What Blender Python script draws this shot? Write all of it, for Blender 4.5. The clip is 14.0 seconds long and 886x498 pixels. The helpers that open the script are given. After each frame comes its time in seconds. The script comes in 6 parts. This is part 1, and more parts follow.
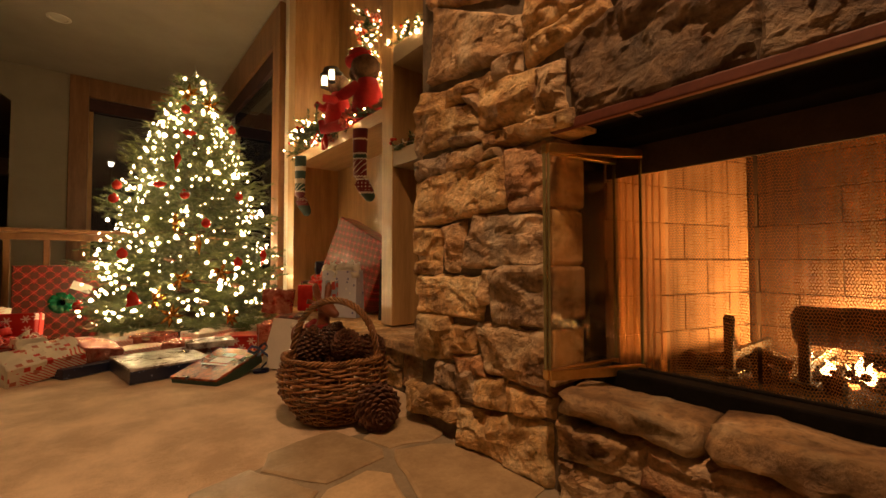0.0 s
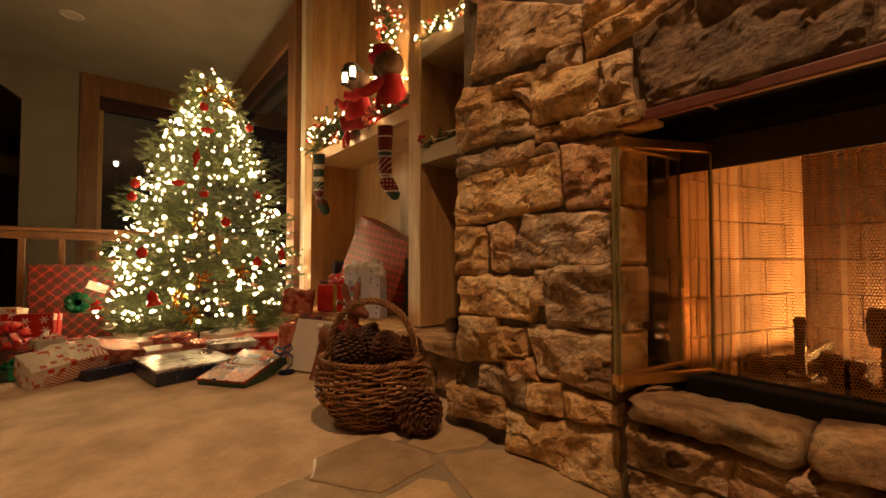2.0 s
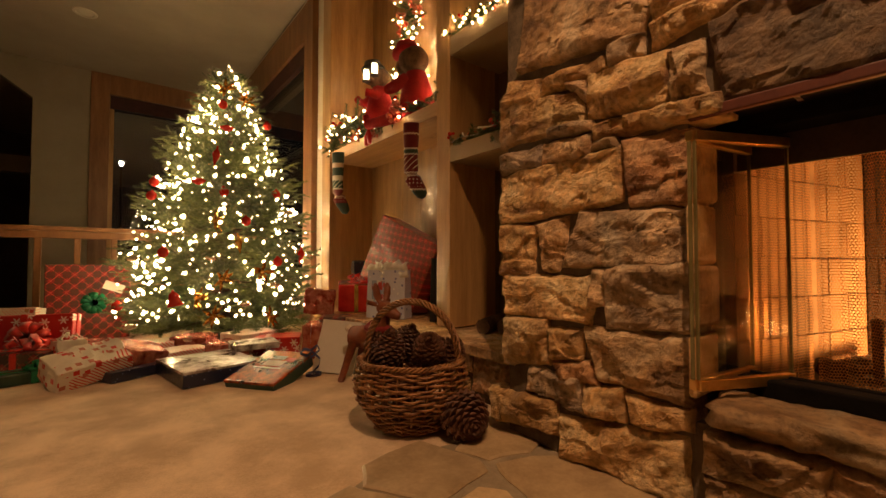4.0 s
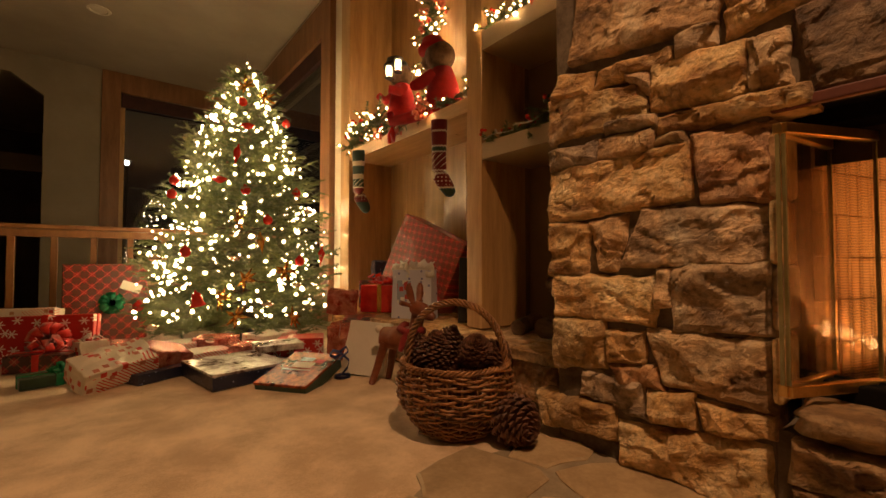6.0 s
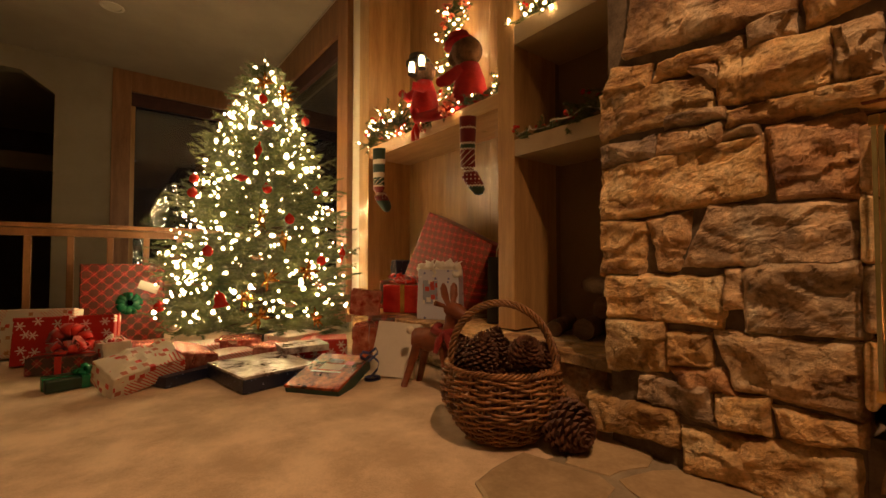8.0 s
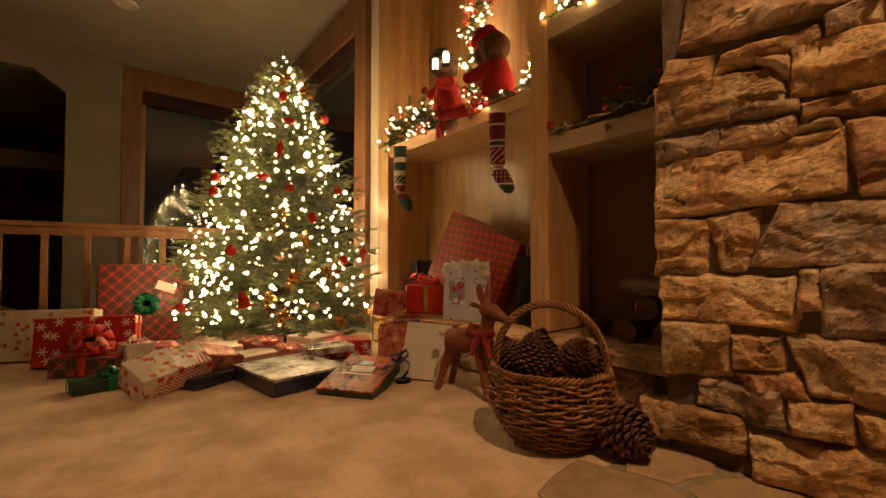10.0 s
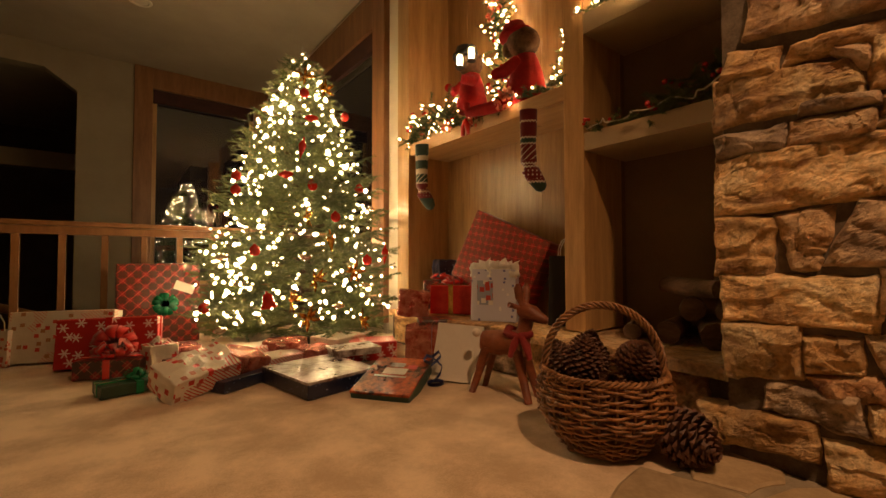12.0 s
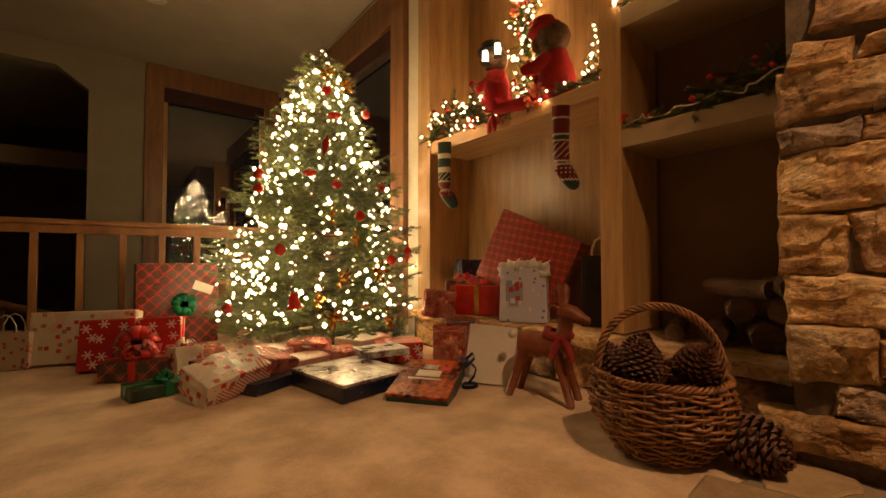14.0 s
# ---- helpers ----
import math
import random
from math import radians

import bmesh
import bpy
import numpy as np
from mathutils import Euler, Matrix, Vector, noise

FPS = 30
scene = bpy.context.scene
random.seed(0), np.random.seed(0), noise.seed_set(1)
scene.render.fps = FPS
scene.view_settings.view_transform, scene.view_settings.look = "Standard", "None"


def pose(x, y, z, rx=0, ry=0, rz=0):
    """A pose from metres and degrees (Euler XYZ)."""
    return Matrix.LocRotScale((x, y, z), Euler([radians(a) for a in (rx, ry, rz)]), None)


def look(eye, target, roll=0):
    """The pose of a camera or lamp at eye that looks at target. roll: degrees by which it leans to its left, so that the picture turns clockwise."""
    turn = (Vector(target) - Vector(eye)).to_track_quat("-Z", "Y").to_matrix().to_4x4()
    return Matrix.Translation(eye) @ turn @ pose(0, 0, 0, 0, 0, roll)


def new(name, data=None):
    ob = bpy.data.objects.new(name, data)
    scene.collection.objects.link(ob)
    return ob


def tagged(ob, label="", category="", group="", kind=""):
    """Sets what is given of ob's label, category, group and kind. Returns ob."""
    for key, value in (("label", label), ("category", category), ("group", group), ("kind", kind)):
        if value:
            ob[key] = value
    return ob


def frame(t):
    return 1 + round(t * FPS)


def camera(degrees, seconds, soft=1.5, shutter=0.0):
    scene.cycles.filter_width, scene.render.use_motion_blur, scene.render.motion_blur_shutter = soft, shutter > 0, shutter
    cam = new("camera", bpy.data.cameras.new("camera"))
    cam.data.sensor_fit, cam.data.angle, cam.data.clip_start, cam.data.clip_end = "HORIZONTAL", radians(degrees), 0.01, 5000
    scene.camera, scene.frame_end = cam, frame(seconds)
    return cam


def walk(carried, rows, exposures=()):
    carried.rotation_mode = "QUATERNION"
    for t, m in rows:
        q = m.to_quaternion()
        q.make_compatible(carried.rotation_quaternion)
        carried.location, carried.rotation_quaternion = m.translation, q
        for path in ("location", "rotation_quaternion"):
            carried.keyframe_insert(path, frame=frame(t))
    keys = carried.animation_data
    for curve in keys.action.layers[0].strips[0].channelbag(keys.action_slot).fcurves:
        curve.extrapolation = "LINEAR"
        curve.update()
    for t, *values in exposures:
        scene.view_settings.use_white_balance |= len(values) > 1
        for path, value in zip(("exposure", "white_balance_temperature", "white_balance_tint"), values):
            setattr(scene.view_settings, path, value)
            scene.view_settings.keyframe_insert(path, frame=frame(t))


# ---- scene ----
cam = camera(92.4, 14.0)
METRES, EYE, TILT, LEAN, TURN = 1.21, 0.61, 0.0, 0.0, -38.5
ROWS = [
    (0.0, 0.0, 0.0, 0.0, 0.0, 1.78, 0.05),
    (0.5, -0.0342, 0.0105, -0.0003, 0.05, 1.78, 0.01),
    (1.0, -0.0679, 0.0209, -0.0004, 0.08, 1.79, 0.01),
    (1.5, -0.0991, 0.0303, -0.0003, 0.11, 1.77, 0.01),
    (2.0, -0.1329, 0.0409, -0.0003, 0.13, 1.74, 0.02),
    (2.5, -0.166, 0.0513, -0.0009, 0.17, 1.76, 0.0),
    (3.0, -0.1999, 0.0615, -0.0014, 0.22, 1.77, -0.01),
    (5.5, -0.3691, 0.1125, -0.002, 0.39, 1.7, -0.0),
    (6.0, -0.4059, 0.1237, -0.0025, 0.43, 1.71, -0.01),
    (6.5, -0.4407, 0.1343, -0.0025, 0.44, 1.68, 0.01),
    (7.0, -0.4756, 0.1445, -0.0029, 0.47, 1.68, 0.01),
    (7.5, -0.51, 0.1545, -0.0032, 0.49, 1.68, 0.02),
    (8.0, -0.5446, 0.1648, -0.0034, 0.53, 1.67, 0.02),
    (10.5, -0.7149, 0.2156, -0.0037, 0.7, 1.63, 0.04),
    (11.0, -0.7499, 0.226, -0.0039, 0.72, 1.61, 0.06),
    (11.5, -0.7843, 0.236, -0.0044, 0.76, 1.63, 0.04),
    (12.0, -0.8192, 0.2462, -0.0044, 0.78, 1.62, 0.06),
    (12.5, -0.8542, 0.256, -0.0047, 0.81, 1.62, 0.06),
    (13.0, -0.889, 0.2662, -0.0049, 0.83, 1.61, 0.06),
    (13.5, -0.9238, 0.2761, -0.0049, 0.86, 1.61, 0.05),
    (14.0, -0.958, 0.2864, -0.0053, 0.9, 1.6, 0.06),
]
walk(cam, [(t, pose(0, 0, EYE, TILT, LEAN, TURN) @ pose(METRES * x, METRES * y, METRES * z, 90 + pitch, roll, yaw)) for t, x, y, z, yaw, pitch, roll in ROWS])

# ---- light ----
world = bpy.data.worlds.new("night")
world.use_nodes = True
world.node_tree.nodes["Background"].inputs[0].default_value = (0.012, 0.009, 0.007, 1)
world.node_tree.nodes["Background"].inputs[1].default_value = 0.4
scene.world = world
scene.view_settings.exposure = 0.0


def lamp(name, kind, place, watts, colour, radius=0.05, aim=None):
    data = bpy.data.lights.new(name, kind)
    data.energy, data.color = watts, colour
    if kind == "AREA":
        data.shape, data.size = "DISK", radius * 2
    else:
        data.shadow_soft_size = radius
    if kind == "SPOT":
        data.spot_size, data.spot_blend = radians(125), 0.8
    ob = new(name, data)
    ob.matrix_world = look(place, aim) if aim else pose(*place)
    return ob


# recessed downlights in the ceiling and the log fire
CAN = (1.0, 0.56, 0.27)
# first beam is the main one; the last two are unseen, added as fill
DOWNLIGHTS = [(0.0, 0.1), (-1.9, 0.3), (-0.9, -1.6)]
for x, y in DOWNLIGHTS:
    lamp("downlight_beam", "SPOT", (x, y, 3.17), 225 if x == 0.0 else 9, CAN, 0.045, (x, y + 0.01, 0))
lamp("fire_light", "POINT", (1.77, 0.20, 0.39), 48, (1.0, 0.41, 0.10), 0.05)
lamp("ember_light", "POINT", (1.76, -0.12, 0.39), 32, (1.0, 0.41, 0.10), 0.05)


# ---- materials ----
def shader(name):
    m = bpy.data.materials.new(name)
    m.use_nodes = True
    n = m.node_tree.nodes
    return m, n, m.node_tree.links, n["Principled BSDF"]


def node(n, kind, **values):
    k = n.new(kind)
    for key, value in values.items():
        k.inputs[key].default_value = value
    return k


def ramp(n, links, source, stops):
    r = n.new("ShaderNodeValToRGB")
    while len(r.color_ramp.elements) < len(stops):
        r.color_ramp.elements.new(0.5)
    for e, (at, c) in zip(r.color_ramp.elements, stops):
        e.position, e.color = at, (*c, 1)
    links.new(source, r.inputs[0])
    return r.outputs[0]


def surface(name, a, b, scale=6.0, rough=0.6, fine=60.0, bump=0.15, depth=0.004, stretch=(1, 1, 1), metal=0.0, vary=0.0, spread=0.18, sheen=0.0, coat=0.0):
    """Two colours mixed by broad noise and broken by fine grain, with relief; vary changes each object's tone."""
    m, n, links, p = shader(name)
    where = n.new("ShaderNodeTexCoord")
    mapping = n.new("ShaderNodeMapping")
    mapping.inputs["Scale"].default_value = stretch
    links.new(where.outputs["Object"], mapping.inputs[0])
    broad = node(n, "ShaderNodeTexNoise", Scale=scale, Detail=6.0, Roughness=0.62)
    grain = node(n, "ShaderNodeTexNoise", Scale=fine, Detail=5.0, Roughness=0.65)
    for k in (broad, grain):
        links.new(mapping.outputs[0], k.inputs["Vector"])
    mixv = n.new("ShaderNodeMath")
    mixv.operation = "MULTIPLY_ADD"
    links.new(grain.outputs[0], mixv.inputs[0])
    mixv.inputs[1].default_value = 0.4
    links.new(broad.outputs[0], mixv.inputs[2])
    out = ramp(n, links, mixv.outputs[0], [(0.7 - spread, a), (0.7 + spread, b)])
    if vary:
        info = n.new("ShaderNodeObjectInfo")
        hsv = n.new("ShaderNodeHueSaturation")
        span = n.new("ShaderNodeMapRange")
        span.inputs["To Min"].default_value, span.inputs["To Max"].default_value = 1 - vary, 1 + vary
        links.new(info.outputs["Random"], span.inputs["Value"])
        links.new(span.outputs[0], hsv.inputs["Value"])
        links.new(out, hsv.inputs["Color"])
        out = hsv.outputs[0]
    links.new(out, p.inputs["Base Color"])
    p.inputs["Roughness"].default_value, p.inputs["Metallic"].default_value = rough, metal
    p.inputs["Sheen Weight"].default_value, p.inputs["Coat Weight"].default_value = sheen, coat
    if bump:
        rel = node(n, "ShaderNodeBump", Strength=bump, Distance=depth)
        links.new(mixv.outputs[0], rel.inputs["Height"])
        links.new(rel.outputs[0], p.inputs["Normal"])
    return m


def glow(name, colour, strength):
    m, n, links, p = shader(name)
    p.inputs["Base Color"].default_value = (*colour, 1)
    p.inputs["Emission Color"].default_value, p.inputs["Emission Strength"].default_value = (*colour, 1), strength
    return m


def rock(name, dark, mid, pale, streak=(1, 1, 1.7)):
    """Split field stone: bedding streaks, lichen-like pale spots, rust stains."""
    m, n, links, p = shader(name)
    where = n.new("ShaderNodeTexCoord")
    info = n.new("ShaderNodeObjectInfo")
    shift = n.new("ShaderNodeVectorMath")
    shift.operation = "MULTIPLY_ADD"
    far = n.new("ShaderNodeCombineXYZ")
    for i in range(3):
        links.new(info.outputs["Random"], far.inputs[i])
    shift.inputs[1].default_value = (37, 53, 71)
    links.new(far.outputs[0], shift.inputs[0])
    links.new(where.outputs["Object"], shift.inputs[2])
    mapping = n.new("ShaderNodeMapping")
    mapping.inputs["Scale"].default_value = streak
    links.new(shift.outputs[0], mapping.inputs[0])
    bed = node(n, "ShaderNodeTexNoise", Scale=6.5, Detail=9.0, Roughness=0.62, Distortion=0.5)
    spot = node(n, "ShaderNodeTexNoise", Scale=48.0, Detail=7.0, Roughness=0.72)
    chip = node(n, "ShaderNodeTexNoise", Scale=8.0, Detail=7.0, Roughness=0.55, Lacunarity=2.2)
    chip.noise_type, chip.normalize = "RIDGED_MULTIFRACTAL", True
    rust = node(n, "ShaderNodeTexNoise", Scale=3.6, Detail=5.0, Roughness=0.6, Distortion=0.8)
    links.new(mapping.outputs[0], bed.inputs["Vector"])
    links.new(mapping.outputs[0], chip.inputs["Vector"])
    links.new(shift.outputs[0], spot.inputs["Vector"])
    links.new(shift.outputs[0], rust.inputs["Vector"])
    base = ramp(n, links, bed.outputs[0], [(0.34, dark), (0.47, mid), (0.62, pale)])
    grit = ramp(n, links, spot.outputs[0], [(0.34, (0.42, 0.39, 0.36)), (0.50, (1, 1, 1)), (0.66, (1.22, 1.2, 1.12))])
    stain = ramp(n, links, rust.outputs[0], [(0.38, (1, 1, 1)), (0.52, (0.95, 0.72, 0.50)), (0.62, (0.48, 0.33, 0.24))])
    mix = n.new("ShaderNodeMix")
    mix.data_type, mix.blend_type = "RGBA", "MULTIPLY"
    mix.inputs[0].default_value = 0.8
    links.new(base, mix.inputs[6])
    links.new(grit, mix.inputs[7])
    wash = n.new("ShaderNodeMix")
    wash.data_type, wash.blend_type = "RGBA", "MULTIPLY"
    wash.inputs[0].default_value = 0.7
    links.new(mix.outputs[2], wash.inputs[6])
    links.new(stain, wash.inputs[7])
    tone = n.new("ShaderNodeHueSaturation")
    span = n.new("ShaderNodeMapRange")
    span.inputs["To Min"].default_value, span.inputs["To Max"].default_value = 0.8, 1.2
    links.new(info.outputs["Random"], span.inputs["Value"])
    links.new(span.outputs[0], tone.inputs["Value"])
    links.new(wash.outputs[2], tone.inputs["Color"])
    links.new(tone.outputs[0], p.inputs["Base Color"])
    p.inputs["Roughness"].default_value = 0.6
    add, more = n.new("ShaderNodeMath"), n.new("ShaderNodeMath")
    add.operation = more.operation = "MULTIPLY_ADD"
    links.new(spot.outputs[0], add.inputs[0])
    add.inputs[1].default_value = 0.30
    links.new(bed.outputs[0], add.inputs[2])
    links.new(chip.outputs[0], more.inputs[0])
    more.inputs[1].default_value = 0.8
    links.new(add.outputs[0], more.inputs[2])
    rel = node(n, "ShaderNodeBump", Strength=1.0, Distance=0.036)
    links.new(more.outputs[0], rel.inputs["Height"])
    links.new(rel.outputs[0], p.inputs["Normal"])
    return m


ROCKS = {
    "y": rock("yellow_stone", (0.28, 0.158, 0.07), (0.65, 0.46, 0.225), (0.84, 0.68, 0.43)),
    "b": rock("brown_stone", (0.20, 0.124, 0.068), (0.49, 0.35, 0.205), (0.70, 0.55, 0.37)),
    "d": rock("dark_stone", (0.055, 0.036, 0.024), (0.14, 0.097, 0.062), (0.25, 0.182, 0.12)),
    "g": rock("grey_stone", (0.15, 0.112, 0.08), (0.42, 0.335, 0.24), (0.76, 0.64, 0.48)),
    "r": rock("rust_stone", (0.20, 0.09, 0.045), (0.46, 0.275, 0.145), (0.64, 0.47, 0.31)),
    "s": rock("speckled_stone", (0.08, 0.055, 0.045), (0.48, 0.41, 0.32), (0.74, 0.66, 0.54), (1, 1, 1.4)),
    "c": rock("hearth_stone", (0.13, 0.084, 0.046), (0.33, 0.235, 0.135), (0.56, 0.43, 0.27), (1, 0.6, 1)),
}
MORTAR = surface("mortar", (0.085, 0.062, 0.043), (0.20, 0.15, 0.105), 14, 0.9, 120, 0.5, 0.008)
CARPET = surface("beige_carpet", (0.46, 0.315, 0.185), (0.76, 0.57, 0.38), 4.2, 0.95, 210, 0.7, 0.006, sheen=0.3, spread=0.13)
FLAG = surface("flagstone", (0.38, 0.265, 0.15), (0.62, 0.46, 0.27), 7, 0.5, 60, 0.35, 0.006, vary=0.25)
FLAGDARK = surface("dark_flagstone", (0.28, 0.20, 0.115), (0.47, 0.35, 0.215), 7, 0.45, 60, 0.35, 0.006, vary=0.12)
GROUT = surface("grout", (0.23, 0.18, 0.12), (0.36, 0.29, 0.20), 12, 0.85, 160, 0.4, 0.004)
PLASTER = surface("cream_plaster", (0.25, 0.21, 0.15), (0.30, 0.255, 0.185), 2.5, 0.8, 90, 0.12, 0.003)
CEILING = surface("ceiling_paint", (0.37, 0.315, 0.235), (0.43, 0.37, 0.28), 2, 0.85, 160, 0.15, 0.003)
# one tan paint twice: niche shade in the first colour, shelf light in the second
TANSHADED = surface("tan_paint_shaded", (0.19, 0.127, 0.067), (0.24, 0.167, 0.092), 3, 0.6, 120, 0.1, 0.002)
TANLIT = surface("tan_paint_lit", (0.33, 0.235, 0.13), (0.40, 0.29, 0.165), 3, 0.5, 120, 0.1, 0.002)
PINE = surface("golden_pine", (0.36, 0.20, 0.078), (0.56, 0.335, 0.14), 5, 0.32, 26, 0.12, 0.002, (3.5, 3.5, 0.35), vary=0.10, coat=0.3)
PINEH = surface("golden_pine_level", (0.42, 0.24, 0.10), (0.58, 0.36, 0.16), 5, 0.36, 26, 0.12, 0.002, (3.5, 0.35, 3.5), coat=0.2)
TRIM = surface("brown_trim_wood", (0.17, 0.075, 0.032), (0.28, 0.135, 0.06), 4, 0.42, 30, 0.15, 0.002, (3, 3, 0.4))
RAILWOOD = surface("rail_wood", (0.18, 0.08, 0.032), (0.28, 0.135, 0.056), 5, 0.38, 30, 0.12, 0.002, (2, 2, 0.5), vary=0.08)
BLIND = surface("dark_blind_cloth", (0.035, 0.012, 0.012), (0.06, 0.02, 0.018), 8, 0.8, 200, 0.2, 0.002)
PALE = surface("white_gloss_paint", (0.62, 0.56, 0.44), (0.70, 0.64, 0.52), 3, 0.35, 90, 0.08, 0.002)
BLACK = surface("black_steel", (0.006, 0.0055, 0.005), (0.015, 0.013, 0.012), 12, 0.5, 120, 0.2, 0.002)
LINTEL = surface("red_oxide_steel", (0.075, 0.015, 0.008), (0.13, 0.03, 0.014), 12, 0.6, 90, 0.3, 0.002)
BRASS = surface("worn_brass", (0.55, 0.33, 0.11), (0.75, 0.50, 0.20), 14, 0.28, 120, 0.1, 0.001, metal=1.0)
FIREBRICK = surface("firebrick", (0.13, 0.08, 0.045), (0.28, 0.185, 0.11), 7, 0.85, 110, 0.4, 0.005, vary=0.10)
# soot and the dimness high in the firebox, both held in this colour
SOOTSHADE = surface("smoked_shaded_firebrick", (0.02, 0.012, 0.0075), (0.062, 0.038, 0.022), 5, 0.85, 110, 0.4, 0.005, vary=0.15)
SOOT = surface("sooty_brick", (0.012, 0.008, 0.006), (0.035, 0.024, 0.018), 9, 0.9, 100, 0.4, 0.005)
SOOTSTEEL = surface("sooty_steel", (0.005, 0.0045, 0.004), (0.012, 0.010, 0.009), 12, 0.9, 120, 0.2, 0.002)
SOOTSTEEL.node_tree.nodes["Principled BSDF"].inputs["Specular IOR Level"].default_value = 0.08
BOARD = surface("panel_pine", (0.27, 0.145, 0.055), (0.43, 0.25, 0.10), 5, 0.3, 26, 0.12, 0.002, (3.5, 3.5, 0.35), vary=0.10, coat=0.3)
GLASSEDGE = surface("glass_edge", (0.16, 0.13, 0.05), (0.24, 0.20, 0.09), 10, 0.15, 60, 0.0)
# lack of light in the far room, landing and night put into the colour
SHADE = surface("painted_shade", (0.11, 0.085, 0.06), (0.16, 0.12, 0.085), 2, 0.8, 60, 0.1, 0.003)


def pane_glass(name, tint, rough=0.0, ground=0.06):
    """Clear sheet glass: see-through with a mirror gloss that grows at grazing angles."""
    m, n, links, p = shader(name)
    clear = node(n, "ShaderNodeBsdfTransparent", Color=(*tint, 1))
    gloss = node(n, "ShaderNodeBsdfGlossy", Roughness=rough)
    weight = node(n, "ShaderNodeLayerWeight", Blend=0.5)
    power, base = n.new("ShaderNodeMath"), n.new("ShaderNodeMath")
    power.operation, base.operation = "POWER", "MULTIPLY_ADD"
    power.inputs[1].default_value, base.inputs[1].default_value, base.inputs[2].default_value = 4.5, 0.8, ground
    links.new(weight.outputs["Facing"], power.inputs[0])
    links.new(power.outputs[0], base.inputs[0])
    mix = n.new("ShaderNodeMixShader")
    links.new(base.outputs[0], mix.inputs[0])
    links.new(clear.outputs[0], mix.inputs[1])
    links.new(gloss.outputs[0], mix.inputs[2])
    links.new(mix.outputs[0], n["Material Output"].inputs[0])
    return m


WINDOWGLASS = pane_glass("window_glass", (0.85, 0.88, 0.88), 0.0, 0.13)
DOORGLASS = pane_glass("fire_door_glass", (0.95, 0.91, 0.84), 0.02)


# ---- mesh helpers ----
FLOOR = -0.03


def on_floor(x, y, z=0, rx=0, ry=0, rz=0):
    return pose(x, y, z + FLOOR, rx, ry, rz)



def part(name, bm, material, parent=None, label="", smooth=False):
    me = bpy.data.meshes.new(name)
    bm.to_mesh(me)
    bm.free()
    for mt in material if isinstance(material, (list, tuple)) else [material]:
        me.materials.append(mt)
    if smooth:
        for f in me.polygons:
            f.use_smooth = True
    ob = new(name, me)
    if parent:
        ob.parent = parent
    if label:
        ob["label"] = label
    return ob


def block(bm, a, b, bevel=0.0, m=None, index=0):
    """A box between two corners, its edges rounded by bevel."""
    lo, hi = Vector([min(p, q) for p, q in zip(a, b)]), Vector([max(p, q) for p, q in zip(a, b)])
    made = bmesh.ops.create_cube(bm, size=1.0, matrix=Matrix.LocRotScale((lo + hi) / 2, None, hi - lo))["verts"]
    faces = list({f for v in made for f in v.link_faces})
    if bevel:
        out = bmesh.ops.bevel(bm, geom=list({e for v in made for e in v.link_edges}), offset=bevel, segments=2, affect="EDGES", profile=0.5)
        faces = [f for f in out["faces"]] + [f for f in faces if f.is_valid]
        made = list({v for f in faces for v in f.verts})
    for f in faces:
        if f.is_valid:
            f.material_index = index
    if m:
        bmesh.ops.transform(bm, matrix=m, verts=[v for v in made if v.is_valid])
    return made


def box(name, a, b, material, parent=None, bevel=0.003, label=""):
    bm = bmesh.new()
    block(bm, a, b, bevel)
    return part(name, bm, material, parent, label)


def setting(ob, label, category):
    return tagged(ob, label, category, kind="structure")


def tube(bm, points, radius, sides=6, closed=False, index=0):
    """A round rod along points; radius is a number or one for each point."""
    pts = [Vector(p) for p in points]
    rings = []
    up = Vector((0.12, 0.2, 1)).normalized()
    for i, p in enumerate(pts):
        a = pts[(i - 1) % len(pts)] if closed or i else p
        b = pts[(i + 1) % len(pts)] if closed or i < len(pts) - 1 else p
        d = (b - a).normalized()
        s = d.cross(up)
        s = (s if s.length > 1e-3 else d.cross(Vector((1, 0, 0)))).normalized()
        u = s.cross(d)
        r = radius[i] if isinstance(radius, (list, tuple)) else radius
        rings.append([bm.verts.new(p + r * (math.cos(2 * math.pi * k / sides) * s + math.sin(2 * math.pi * k / sides) * u)) for k in range(sides)])
    for i in range(len(pts) if closed else len(pts) - 1):
        a, b = rings[i], rings[(i + 1) % len(pts)]
        for k in range(sides):
            f = bm.faces.new((a[k], a[(k + 1) % sides], b[(k + 1) % sides], b[k]))
            f.material_index, f.smooth = index, True
    if not closed:
        for r in (rings[0], rings[-1][::-1]):
            bm.faces.new(r).material_index = index
    return rings


def turned(bm, profile, sides=16, m=None, index=0):
    """A body turned about z from (radius, height) pairs."""
    rings = []
    for r, z in profile:
        rings.append([bm.verts.new((max(r, 1e-4) * math.cos(2 * math.pi * k / sides), max(r, 1e-4) * math.sin(2 * math.pi * k / sides), z)) for k in range(sides)])
    for a, b in zip(rings, rings[1:]):
        for k in range(sides):
            f = bm.faces.new((a[k], a[(k + 1) % sides], b[(k + 1) % sides], b[k]))
            f.material_index, f.smooth = index, True
    bm.faces.new(rings[0][::-1]).material_index = index
    bm.faces.new(rings[-1]).material_index = index
    if m:
        bmesh.ops.transform(bm, matrix=m, verts=[v for r in rings for v in r])


def bilinear(q, u, v):
    (a, b), (c, d), (e, f), (g, h) = q
    return ((1 - v) * ((1 - u) * a + u * c) + v * ((1 - u) * g + u * e), (1 - v) * ((1 - u) * b + u * d) + v * ((1 - u) * h + u * f))


